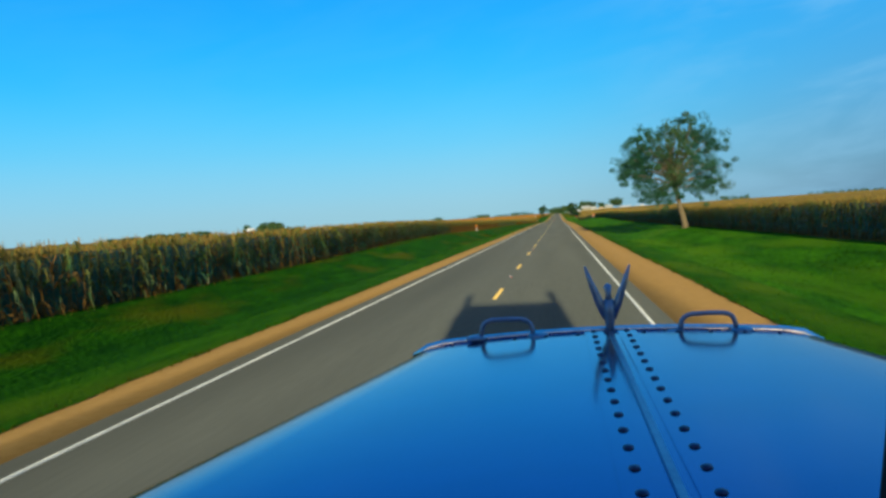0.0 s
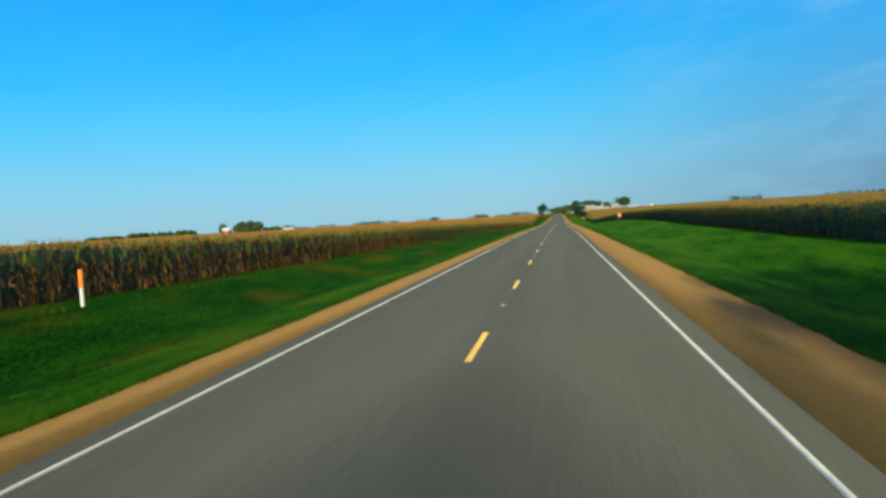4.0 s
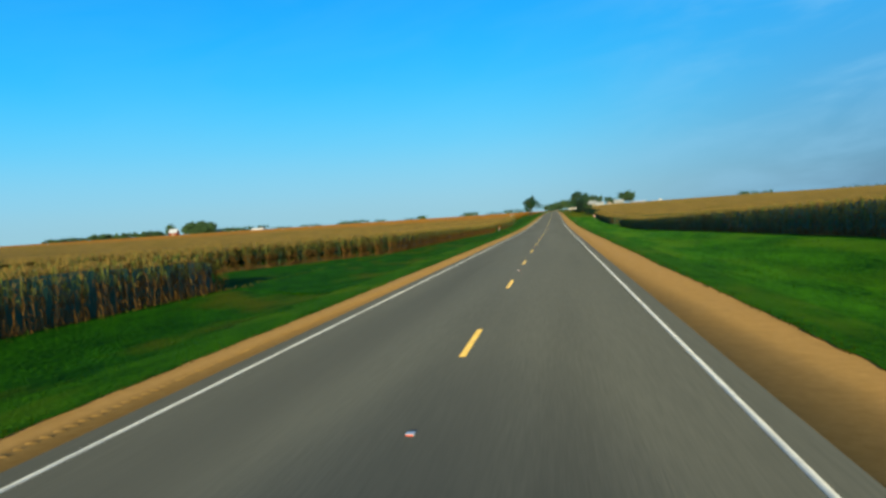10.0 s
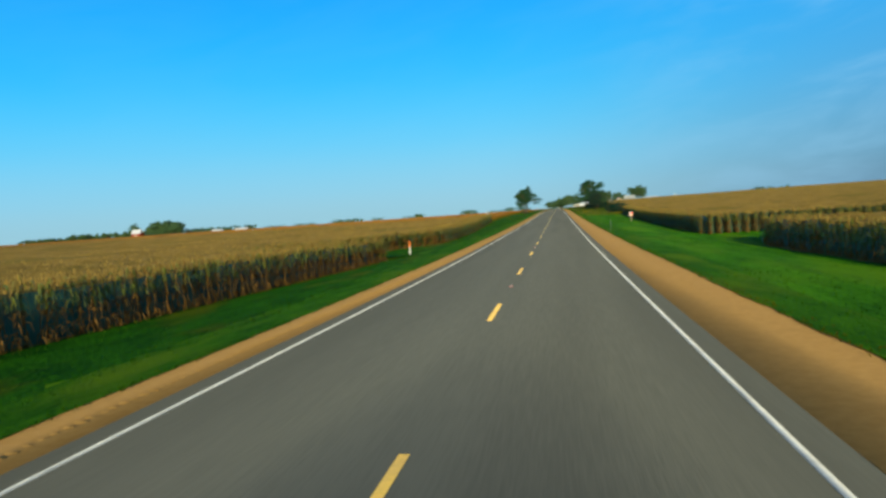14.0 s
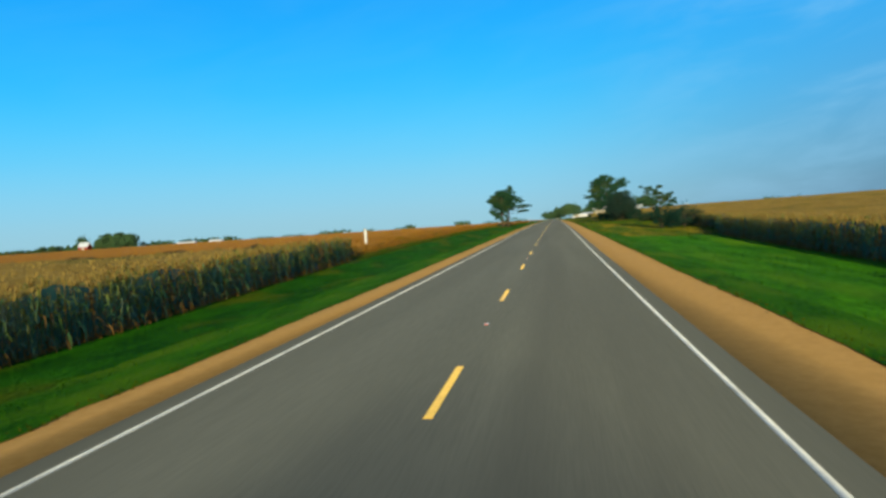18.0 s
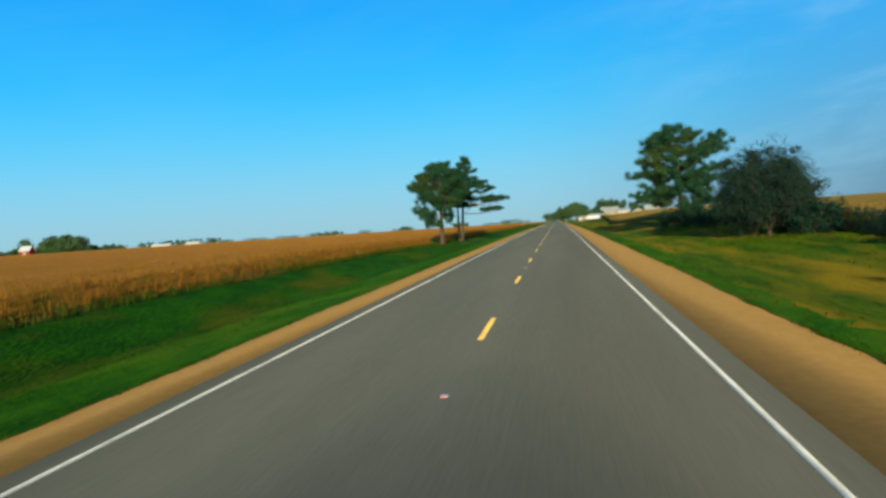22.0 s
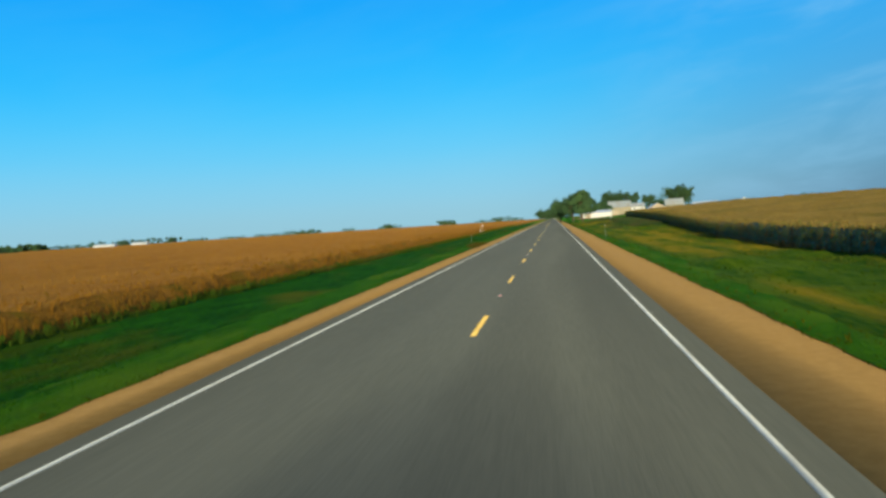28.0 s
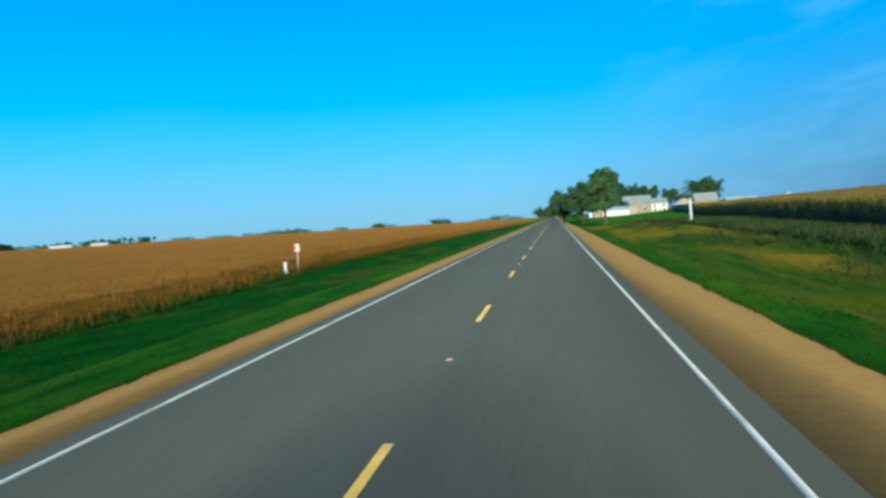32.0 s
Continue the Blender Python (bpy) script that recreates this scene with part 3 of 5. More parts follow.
def corn_rows(name, label, edge, y0, y1, side, height, seed, full_rows=3, top_rows=9, step=0.26, cut=None, loose=0.07, low=0.82):
    """Rows along the road from the field's edge inwards; edge(y) gives the first row's distance from the centre line, cut(y) a line inside which no corn stands."""
    r = np.random.default_rng(seed)
    V, F, S, n = [], [], [], 0
    for row in range(full_rows + top_rows + (18 if cut else 0)):
        y = np.arange(y0, y1, step)
        y = y + r.uniform(-0.08, 0.08, len(y))
        across = edge(y) + 0.76 * row
        line = np.maximum(edge(y), cut(y)) if cut else edge(y)
        depth = across - line
        is_full = depth < 0.76 * full_rows - 0.3
        ends = np.full(len(y), full_rows > 20)
        if cut:
            # the first plants of every row that ends at the cut
            is_full |= across < np.maximum(edge(y - 3.0), cut(y - 3.0))
            ends = across < np.maximum(edge(y - 1.3), cut(y - 1.3))
        keep = (depth > -0.3) & (depth < 0.76 * (full_rows + top_rows) - 0.3) | is_full & (depth > -0.3)
        keep &= r.random(len(y)) > np.where(is_full, 0.06, 0.45)
        y, x, is_full, ends = y[keep], side * across[keep] + r.normal(0, 1, keep.sum()) * np.where(ends[keep], 0.02, loose), is_full[keep], ends[keep]
        pick = np.where(ends, 15 + r.integers(0, 4, len(y)), np.where(is_full, r.integers(0, 10, len(y)), 10 + r.integers(0, 5, len(y))))
        for t, (tv, tf, ts) in enumerate(CORN_FULL + CORN_TOPS + CORN_ENDS):
            use = pick == t
            if not use.any():
                continue
            px, py = x[use], y[use]
            pl = np.stack([px, py, level(px, py)], 1)
            h = (height(py) if callable(height) else height) * r.uniform(low, 1.08, len(px))
            vv, ff = scatter(tv, tf, pl, r.uniform(0, 6.28, len(px)), h, r.normal(0, 0.05, len(px)))
            V.append(vv)
            F.append(ff + n)
            S.append(np.tile(ts, len(px)))
            n += len(vv)
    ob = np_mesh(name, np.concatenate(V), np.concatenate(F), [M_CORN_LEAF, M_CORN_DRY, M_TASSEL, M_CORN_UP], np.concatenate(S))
    return tagged(ob, label, "corn", kind="stuff")


def canopy(name, label, category, edge, y0, y1, side, top, material, seed, jitter=0.08, far_y=(), wall=0.5, reach=1500, inner=None, slope=0.02, cut=None):
    """The closed top of a standing crop, with its cut edge down to the soil along the road."""
    r = np.random.default_rng(seed)
    dx = np.concatenate([[0, slope], np.arange(max(0.76, slope + 0.5), 36, 0.76), np.arange(38, 80, 3), [90, 110, 140, 190, 260, 360, 600, 1000, reach]])
    ys = np.concatenate([np.arange(y0, y1, 2.0), [y1], list(far_y)])
    D, Y = np.meshgrid(dx, ys)
    X = side * (edge(Y) + D)
    noise_z = r.normal(0, 1, X.shape) * jitter
    high = top(Y) if callable(top) else top + 0 * Y
    Z = level(X, Y) + high + noise_z
    Z[:, 0] = level(X[:, 0], Y[:, 0]) + high[:, 0] * wall
    n, m = X.shape
    v = np.stack([X, Y, Z], 2).reshape(-1, 3)
    i = np.arange(n * m).reshape(n, m)
    f = np.stack([i[:-1, :-1], i[:-1, 1:], i[1:, 1:], i[1:, :-1]], 2).reshape(-1, 4)
    # road-facing column: a solid sheet in the inner colour, stopping low sun
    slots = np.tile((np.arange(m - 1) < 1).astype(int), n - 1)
    if side > 0:
        f = f[:, ::-1]
    if cut:
        mid = v[f].mean(1)
        line = np.max([cut(mid[:, 1] + o) for o in (-4, -2.5, -1, 0, 1)], 0)
        stay = side * mid[:, 0] > np.where(line > 0, line + 1.6, 0)
        f, slots = f[stay], slots[stay]
    # the two ends come down to the ground
    for row, sgn in ((i[0], 1), (i[-1], -1)):
        low = v[row].copy()
        low[:, 2] = level(low[:, 0], low[:, 1])
        base = len(v)
        v = np.concatenate([v, low])
        k = np.arange(m - 1)
        f = np.concatenate([f, np.stack([row[k], row[k + 1], base + k + 1, base + k], 1)])
        slots = np.concatenate([slots, np.ones(m - 1, int)])
    return tagged(np_mesh(name, v, f, [material, inner or material], slots), label, category, kind="stuff")


def row_left(y):
    """The first row of corn to the left."""
    return np.interp(y, [-100, 20, 42, 71, 93, 103, 114, 135, 174, 250, 325, 400, 450, 490, 540, 5000], [11.9, 11.9, 12.1, 13.3, 14.0, 14.6, 14.6, 13.4, 11.9, 11.9, 11.8, 11.6, 10.6, 10.8, 12.4, 12.4])


def cut_left(y):
    """Two places where grass runs into the field and the rows end on a slant."""
    return np.interp(y, [293.9, 294.3, 306, 313, 318, 325, 328.5, 425.4, 425.8, 437, 445, 449.5, 449.7], [0, 23, 20.5, 17, 15, 12.2, 0, 0, 18.5, 16.2, 14.2, 11.2, 0])


def tall_left(y):
    return np.interp(y, [0, 110, 160, 280], [1.98, 1.95, 1.72, 1.68])


def edge_left(y):
    return np.maximum(row_left(y), cut_left(y))


def edge_right(y):
    return np.interp(y, [-100, 180, 230, 270, 395, 421, 438, 545, 560, 700, 780, 810, 837, 870, 905, 960, 975, 1120, 5000], [14.2, 14.6, 16.4, 15.4, 14.8, 14.4, 14.2, 16, 18.5, 18.5, 17.4, 16.9, 18.7, 20.2, 20.8, 22, 28, 42, 42])


corn_rows("corn_rows_left", "ripening corn, green leaves going brown at the foot with tan tassels", row_left, -36, 525, -1, tall_left, 5, 2, 3, 0.2, cut_left)
corn_rows("corn_rows_right", "ripening corn, its road side in its own shade", lambda y: edge_right(y) - 0.05, -36, 421, 1, 1.75, 7, 2, 3, 0.24, None, 0.05, 0.88)
corn_rows("corn_rows_right", "three short rows of ripening corn beside a grassy lane", lambda y: edge_right(y) + 0.9, 421, 425, 1, 1.7, 17, 4, 0, 0.2)
corn_rows("corn_rows_right", "sunlit row ends of ripening corn along a grassy lane", lambda y: edge_right(y) + 0.4, 439.4, 441.3, 1, 1.8, 18, 34, 0, 0.17)
corn_rows("corn_rows_right", "ripening corn, its road side in its own shade", lambda y: edge_right(y) - 0.05, 441.3, 546, 1, 1.75, 19, 2, 3, 0.2, None, 0.05, 0.88)
corn_rows("corn_rows_right", "ripening corn behind a weedy verge", lambda y: edge_right(y) - 0.05, 548, 966, 1, lambda y: np.interp(y, [840, 880], [1.7, 2.1]), 8, 2, 2, 0.3, None, 0.05, 0.88)
soy_edge = lambda y: np.interp(y, [500, 5000], [12.4, 12.4])
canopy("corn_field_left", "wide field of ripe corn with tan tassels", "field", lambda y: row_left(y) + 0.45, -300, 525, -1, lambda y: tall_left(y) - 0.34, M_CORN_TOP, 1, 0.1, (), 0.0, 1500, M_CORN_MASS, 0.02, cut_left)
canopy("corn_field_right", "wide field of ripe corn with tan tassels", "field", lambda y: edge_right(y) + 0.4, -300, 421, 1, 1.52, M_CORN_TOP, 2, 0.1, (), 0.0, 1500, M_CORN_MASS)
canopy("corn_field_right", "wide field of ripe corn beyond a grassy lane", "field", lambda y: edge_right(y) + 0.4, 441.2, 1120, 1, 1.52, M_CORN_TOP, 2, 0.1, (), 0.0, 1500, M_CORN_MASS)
canopy("soybean_field_left", "broad field of ripe orange-brown soybeans", "field", lambda y: soy_edge(y) - 0.2, 528, 1150, -1, 0.68, M_SOY, 3, 0.06, (1250, 1400, 1700, 2100, 2600), 0.0, 1500, M_SOY_LOW, 1.1)
canopy("far_crop_left", "distant stubble and crop fields", "field", lambda y: soy_edge(y) + 2, 2602, 2606, -1, 0.6, M_CORN_TOP, 3, 0.02, (3400, 4700), 0.3, 4300)
canopy("far_crop_right", "distant stubble and crop fields", "field", lambda y: edge_right(y) + 8, 1560, 1570, 1, 1.0, M_CORN_TOP, 4, 0.02, (2000, 3400, 4700), 0.3, 4300)


def sprigs(name, label, category, edge, y0, y1, side, top, count, reach, size, material, seed):
    """Single leaf tips and tassels that stand out of a crop's closed top."""
    r = np.random.default_rng(seed)
    y = r.uniform(y0, y1, count)
    x = side * (edge(y) + 0.8 + reach * r.uniform(0, 1, count) ** 1.6)
    a, l = r.uniform(0, 6.28, count), size * r.uniform(0.6, 1.3, count)
    p = np.stack([x, y, level(x, y) + (top(y) if callable(top) else top) - 0.08], 1)
    w = np.stack([np.cos(a), np.sin(a), 0 * a], 1) * (0.32 * l)[:, None]
    up = np.stack([r.normal(0, 0.3, count), r.normal(0, 0.3, count), np.ones(count)], 1) * l[:, None]
    v = np.stack([p - w * 0.3, p + w + up * 0.6, p + up, p - w + up * 0.5], 1).reshape(-1, 3)
    return tagged(np_mesh(name, v, np.arange(4 * count).reshape(-1, 4), [material]), label, category, kind="stuff")


sprigs("corn_tassels", "tan tassels standing over the corn", "corn", edge_left, -30, 525, -1, lambda y: tall_left(y) - 0.32, 40000, 45, 0.15, M_TASSEL, 41)
sprigs("corn_tassels", "tan tassels standing over the corn", "corn", edge_right, -30, 420, 1, 1.48, 20000, 45, 0.15, M_TASSEL, 42)
sprigs("corn_tassels", "tan tassels standing over the corn", "corn", edge_right, 442, 1118, 1, 1.48, 24000, 45, 0.15, M_TASSEL, 44)
sprigs("soybean_tops", "brown soybean tops standing over the field", "soybeans", soy_edge, 528, 1100, -1, 0.68, 30000, 50, 0.13, M_SOY_TOP, 43)


def soy_template(seed, stems=6, pods=3):
    """A ripe, nearly leafless plant: thin upright stems hung with pods and a few last leaves."""
    r = np.random.default_rng(seed)
    v, f = [], []
    for k in range(stems):
        a, h, o = r.uniform(0, 6.28), r.uniform(0.7, 1.0), r.uniform(0.03, 0.2)
        c, s = math.cos(a), math.sin(a)
        w = 0.011
        f.append([len(v) + q for q in range(4)])
        v += [(-w * s, w * c, 0), (w * s, -w * c, 0), (o * c + w * s, o * s - w * c, h), (o * c - w * s, o * s + w * c, h)]
        for q in range(pods):
            u, g = r.uniform(0.25, 1.0), r.uniform(0, 6.28)
            x, y, z, l = o * c * u, o * s * u, h * u, r.uniform(0.035, 0.07)
            cg, sg = math.cos(g), math.sin(g)
            f.append([len(v) + p for p in range(4)])
            v += [(x, y, z), (x + 0.5 * l * cg - 0.014 * sg, y + 0.5 * l * sg + 0.014 * cg, z + 0.3 * l), (x + 0.9 * l * cg, y + 0.9 * l * sg, z + r.uniform(-0.8, 0.8) * l), (x + 0.5 * l * cg + 0.014 * sg, y + 0.5 * l * sg - 0.014 * cg, z + 0.1 * l)]
    return np.array(v), np.array(f)


def soy_rows(y0, y1, seed):
    r = np.random.default_rng(seed)
    V, F, n = [], [], 0
    for row in range(18):
        st = 0.28 if row < 4 else 0.36 if row < 7 else 0.5
        y = np.arange(y0, y1, st)
        y = y + r.uniform(-0.1, 0.1, len(y))
        x = -(12.25 + 0.38 * row + 0.3 * max(0, row - 6)) + r.normal(0, 0.12, len(y))
        tv, tf = soy_template(seed + row) if row < 7 else soy_template(seed + row, 4, 1)
        vv, ff = scatter(tv, tf, np.stack([x, y, level(x, y)], 1), r.uniform(0, 6.28, len(y)), r.uniform(0.55, 0.95, len(y)) * min(1, 0.6 + 0.14 * row))
        V.append(vv)
        F.append(ff + n)
        n += len(vv)
    return tagged(np_mesh("soybean_rows", np.concatenate(V), np.concatenate(F), [M_SOY_LEAF]), "ripe brown soybean plants along the grass verge", "soybeans", kind="stuff")


soy_rows(528, 940, 50)


ground_strip("field_edge_left", "bare brown soil and dead grass at the foot of the corn", "soil", lambda y: -edge_left(y) + np.interp(y, [0, 130, 170, 290, 330, 526], [0.15, 0.2, 0.75, 0.35, 0.7, 0.6]), lambda y: -edge_left(y) - np.where(cut_left(y) > 0, 5.0, 1.2), -40, 526, M_EDGE, 0.016)
ground_strip("field_edge_right", "bare brown soil at the foot of the corn", "soil", lambda y: edge_right(y) - 0.25, lambda y: edge_right(y) + 1.0, -40, 420, M_EDGE)
ground_strip("rough_verge", "rough unmown verge, olive grass with gold and brown patches", "grass", lambda y: 6.9 + 0.5 * np.sin(y * 0.05), lambda y: edge_right(y) + 1.0, 548, 985, M_ROUGH, 0.012, 0.7, 22, 8, 0.25)


ground_strip("ditch_grass_left", "dark green grass in the shallow ditch", "grass", lambda y: -7.2 + 0.3 * np.sin(y * 0.05), lambda y: -np.where(y < 527, edge_left(y), 12.4) - 0.1, -40, 1140, M_DITCH, 0.024, 0.35, 12, 28, 0, 0.3, 0.03)
ground_strip("mown_strip_left", "close-mown bright green strip beside the shoulder", "grass", lambda y: -5.3 + 0.03 * np.sin(y * 0.31), lambda y: -7.7 + 0.2 * np.sin(y * 0.07), -40, 1140, M_MOWN, 0.022, 0.35, 6, 18, 0, 0.05, 0.02)
ground_strip("mown_strip_right", "close-mown bright green strip beside the shoulder", "grass", lambda y: 5.87 + 0.03 * np.sin(y * 0.27), lambda y: 7.6 + 0.2 * np.sin(y * 0.06), -40, 1140, M_MOWN, 0.022, 0.35, 6, 19, 0, 0.05, 0.02)


# ---------------------------------------------------------------- grass and weeds
def tuft_template(seed, blades=5, width=0.012):
    r = np.random.default_rng(seed)
    v, f = [], []
    for k in range(blades):
        a, l, o = r.uniform(0, 6.28), r.uniform(0.1, 0.5), r.uniform(0, 0.12)
        c, s = math.cos(a), math.sin(a)
        x, y, h = o * c, o * s, r.uniform(0.7, 1.0)
        f.append([len(v) + q for q in range(4)])
        v += [(x - width * s, y + width * c, 0), (x + width * s, y - width * c, 0), (x + l * c * 0.5 + width * s, y + l * s * 0.5 - width * c, h * 0.75), (x + l * c, y + l * s, h)]
    return np.array(v), np.array(f)


def tufts(name, label, category, count, xr, yr, hr, material, seed, width=0.03, blades=6, patchy=False):
    r = np.random.default_rng(seed)
    V, F, n = [], [], 0
    for k in range(4):
        m = count // 4
        x = r.uniform(*xr, m)
        y = r.uniform(*yr, m)
        if patchy:
            keep = np.sin(x * 0.9 + y * 0.13) + np.sin(y * 0.21 + 1.3) + 0.8 * np.sin(x * 0.5 - y * 0.07) > r.uniform(-0.6, 1.2, m)
            x, y = x[keep], y[keep]
            m = len(x)
        tv, tf = tuft_template(seed + k, blades, width)
        vv, ff = scatter(tv, tf, np.stack([x, y, level(x, y) - 0.01], 1), r.uniform(0, 6.28, m), r.uniform(*hr, m))
        V.append(vv)
        F.append(ff + n)
        n += len(vv)
    return tagged(np_mesh(name, np.concatenate(V), np.concatenate(F), [material]), label, category, kind="stuff")


tufts("verge_grass", "ragged fringe of grass along the gravel", "grass", 9000, (-5.55, -5.2), (0, 960), (0.03, 0.09), M_ROUGH_BLADE, 60, 0.06, 4)
tufts("verge_grass", "thick dark green grass in the shallow ditch", "grass", 32000, (-11.6, -6.6), (20, 960), (0.05, 0.13), M_BLADE, 64, 0.06, 4, True)
tufts("verge_grass", "ragged fringe of grass along the gravel", "grass", 10000, (5.78, 6.2), (0, 960), (0.03, 0.1), M_ROUGH_BLADE, 70, 0.06, 4)
tufts("verge_grass", "thick green grass on the verge", "grass", 20000, (6.6, 13.4), (20, 548), (0.04, 0.1), M_BLADE, 74, 0.06, 4, True)
tufts("verge_grass", "longer green grass on the verge", "grass", 14000, (6.2, 18), (548, 985), (0.08, 0.18), M_ROUGH_BLADE, 80, 0.06, 4)
tufts("verge_grass", "uneven grass where the mown strip ends", "grass", 9000, (-7.6, -6.6), (0, 960), (0.04, 0.1), M_BLADE, 68, 0.06, 4)
tufts("verge_weeds", "tall rank weeds turning brown and gold", "weeds", 14000, (12.5, 19), (548, 985), (0.12, 0.38), M_WEED, 90, 0.03, 4, True)
tufts("field_edge_weeds", "rank green weeds along the edge of the soybeans", "weeds", 16000, (-12.9, -11.4), (526, 1000), (0.1, 0.4), M_WEED, 97, 0.03, 5)
tufts("field_edge_weeds", "dry weeds along the foot of the corn", "weeds", 2500, (-11.9, -11.2), (-30, 526), (0.06, 0.2), M_WEED, 95, 0.03)

tufts("tall_weeds", "tall grey-green and brown weeds in front of the corn", "weeds", 7000, (14.5, 20.5), (862, 968), (0.3, 0.75), M_TALL_WEED, 120, 0.014, 7)
tufts("tall_weeds", "thin grey-green weeds scattered over the verge", "weeds", 6000, (10.5, 19), (850, 968), (0.15, 0.5), M_TALL_WEED, 124, 0.014, 6, True)
tufts("shoulder_weeds", "dark reddish weeds at the edge of the shoulder", "weeds", 420, (-5.7, -5.05), (804, 816), (0.08, 0.26), M_BROWN_WEED, 110, 0.022)
tufts("shoulder_weeds", "dark reddish weeds round the foot of a stake", "weeds", 420, (-6.5, -5.5), (809, 815.5), (0.12, 0.36), M_BROWN_WEED, 112, 0.022)
tufts("verge_weeds", "patch of low reddish-brown weeds in the verge", "weeds", 8000, (-12, -8.2), (95, 117), (0.04, 0.13), M_BROWN_WEED, 114, 0.03, 6, True)


def dead_stalk(x, y, rz, length):
    """A broken, dried corn stalk with two limp leaves and a husk."""
    thing = empty("dead_corn_stalk", x, y, float(level(x, y)) - 0.03, "broken dry corn stalk lying on the gravel shoulder", "corn stalk", rz=rz)
    part("stem", tube_bm([(-length / 2, 0, 0.02), (-0.1, 0.03, 0.04), (0.2, 0.0, 0.05), (length / 2, 0.05, 0.03)], [0.016, 0.014, 0.013, 0.008], 7), M_CORN_DRY, thing, smooth=True)
    for k, (sx, sy, tx, ty) in enumerate([(-0.1, 0.03, -0.35, 0.28), (0.2, 0.0, 0.5, -0.22)]):
        bm = bmesh.new()
        a = Vector((sx, sy, 0.04))
        b = Vector((tx, ty, 0.025))
        d = (b - a).normalized()
        w = Vector((-d.y, d.x, 0)) * 0.03
        rows = [[bm.verts.new(a.lerp(b, q) + w * g * e + Vector((0, 0, h))) for e in (-1, 0, 1)] for q, g, h in ((0, 0.5, 0.01), (0.35, 1, 0.05), (0.7, 0.9, 0.03), (1, 0.1, 0))]
        for p, q in zip(rows, rows[1:]):
            for c in range(2):
                bm.faces.new((p[c], p[c + 1], q[c + 1], q[c]))
        part("leaf", bm, M_CORN_DRY, thing)
    return thing


dead_stalk(-4.9, 450.3, -45, 0.9)

# a heavy tyre has left a row of ridges in the soft shoulder
rr = np.random.default_rng(77)
ridge = np.array([(-0.09, -0.05, -0.02), (0.09, -0.05, -0.02), (0.09, 0.06, -0.02), (-0.09, 0.06, -0.02), (-0.07, -0.02, 0.022), (0.07, -0.02, 0.022), (0.06, 0.015, 0.022), (-0.06, 0.015, 0.022)])
ridge_f = np.array([(4, 5, 6, 7), (0, 1, 5, 4), (1, 2, 6, 5), (2, 3, 7, 6), (3, 0, 4, 7)])
ty = np.arange(140, 440, 0.25) + rr.uniform(-0.02, 0.02, 1200)
tx = -4.52 + 0.07 * np.sin(ty * 0.045) + rr.normal(0, 0.012, 1200)
tz = rise(ty) - 0.013 - 0.094 * (-tx - 4.03) / 1.47
rv, rf = scatter(ridge, ridge_f, np.stack([tx, ty, tz], 1), rr.normal(0, 0.15, 1200), rr.uniform(0.75, 1.2, 1200))
tagged(np_mesh("tyre_track", rv, rf, [M_GRAVEL]), "row of tyre ridges pressed into the gravel shoulder", "tyre track", kind="stuff")


# ---------------------------------------------------------------- trees
def leaf_cloud(centres, radii, count, size, r, flat=1.0):
    """Small leaf faces scattered round clump centres, denser at their outside."""
    which = r.integers(0, len(centres), count)
    d = r.normal(0, 1, (count, 3))
    d /= np.linalg.norm(d, axis=1)[:, None]
    rad = radii[which] * r.uniform(0.25, 1, count) ** 0.45
    p = centres[which] + d * rad[:, None] * (1, 1, flat)
    u = r.normal(0, 1, (count, 3))
    u /= np.linalg.norm(u, axis=1)[:, None]
    w = np.cross(u, d + r.normal(0, 0.4, (count, 3)))
    w /= np.linalg.norm(w, axis=1)[:, None] + 1e-6
    s = (size * r.uniform(0.6, 1.3, count))[:, None]
    v = np.stack([p - u * s, p + w * s * 0.45, p + u * s, p - w * s * 0.45], 1).reshape(-1, 3)
    return v, np.arange(4 * count).reshape(-1, 4)


def limb(bm, a, b, r0, r1, rng, sag=0.12, sides=6, n=4):
    a, b = Vector(a), Vector(b)
    ln = (b - a).length
    pts = [a.lerp(b, k / n) + Vector((rng.normal(0, 0.03), rng.normal(0, 0.03), math.sin(math.pi * k / n) * sag)) * ln * (0 if k in (0, n) else 1) for k in range(n + 1)]
    tube_bm(pts, [r0 + (r1 - r0) * k / n for k in range(n + 1)], sides, bm)
    return pts


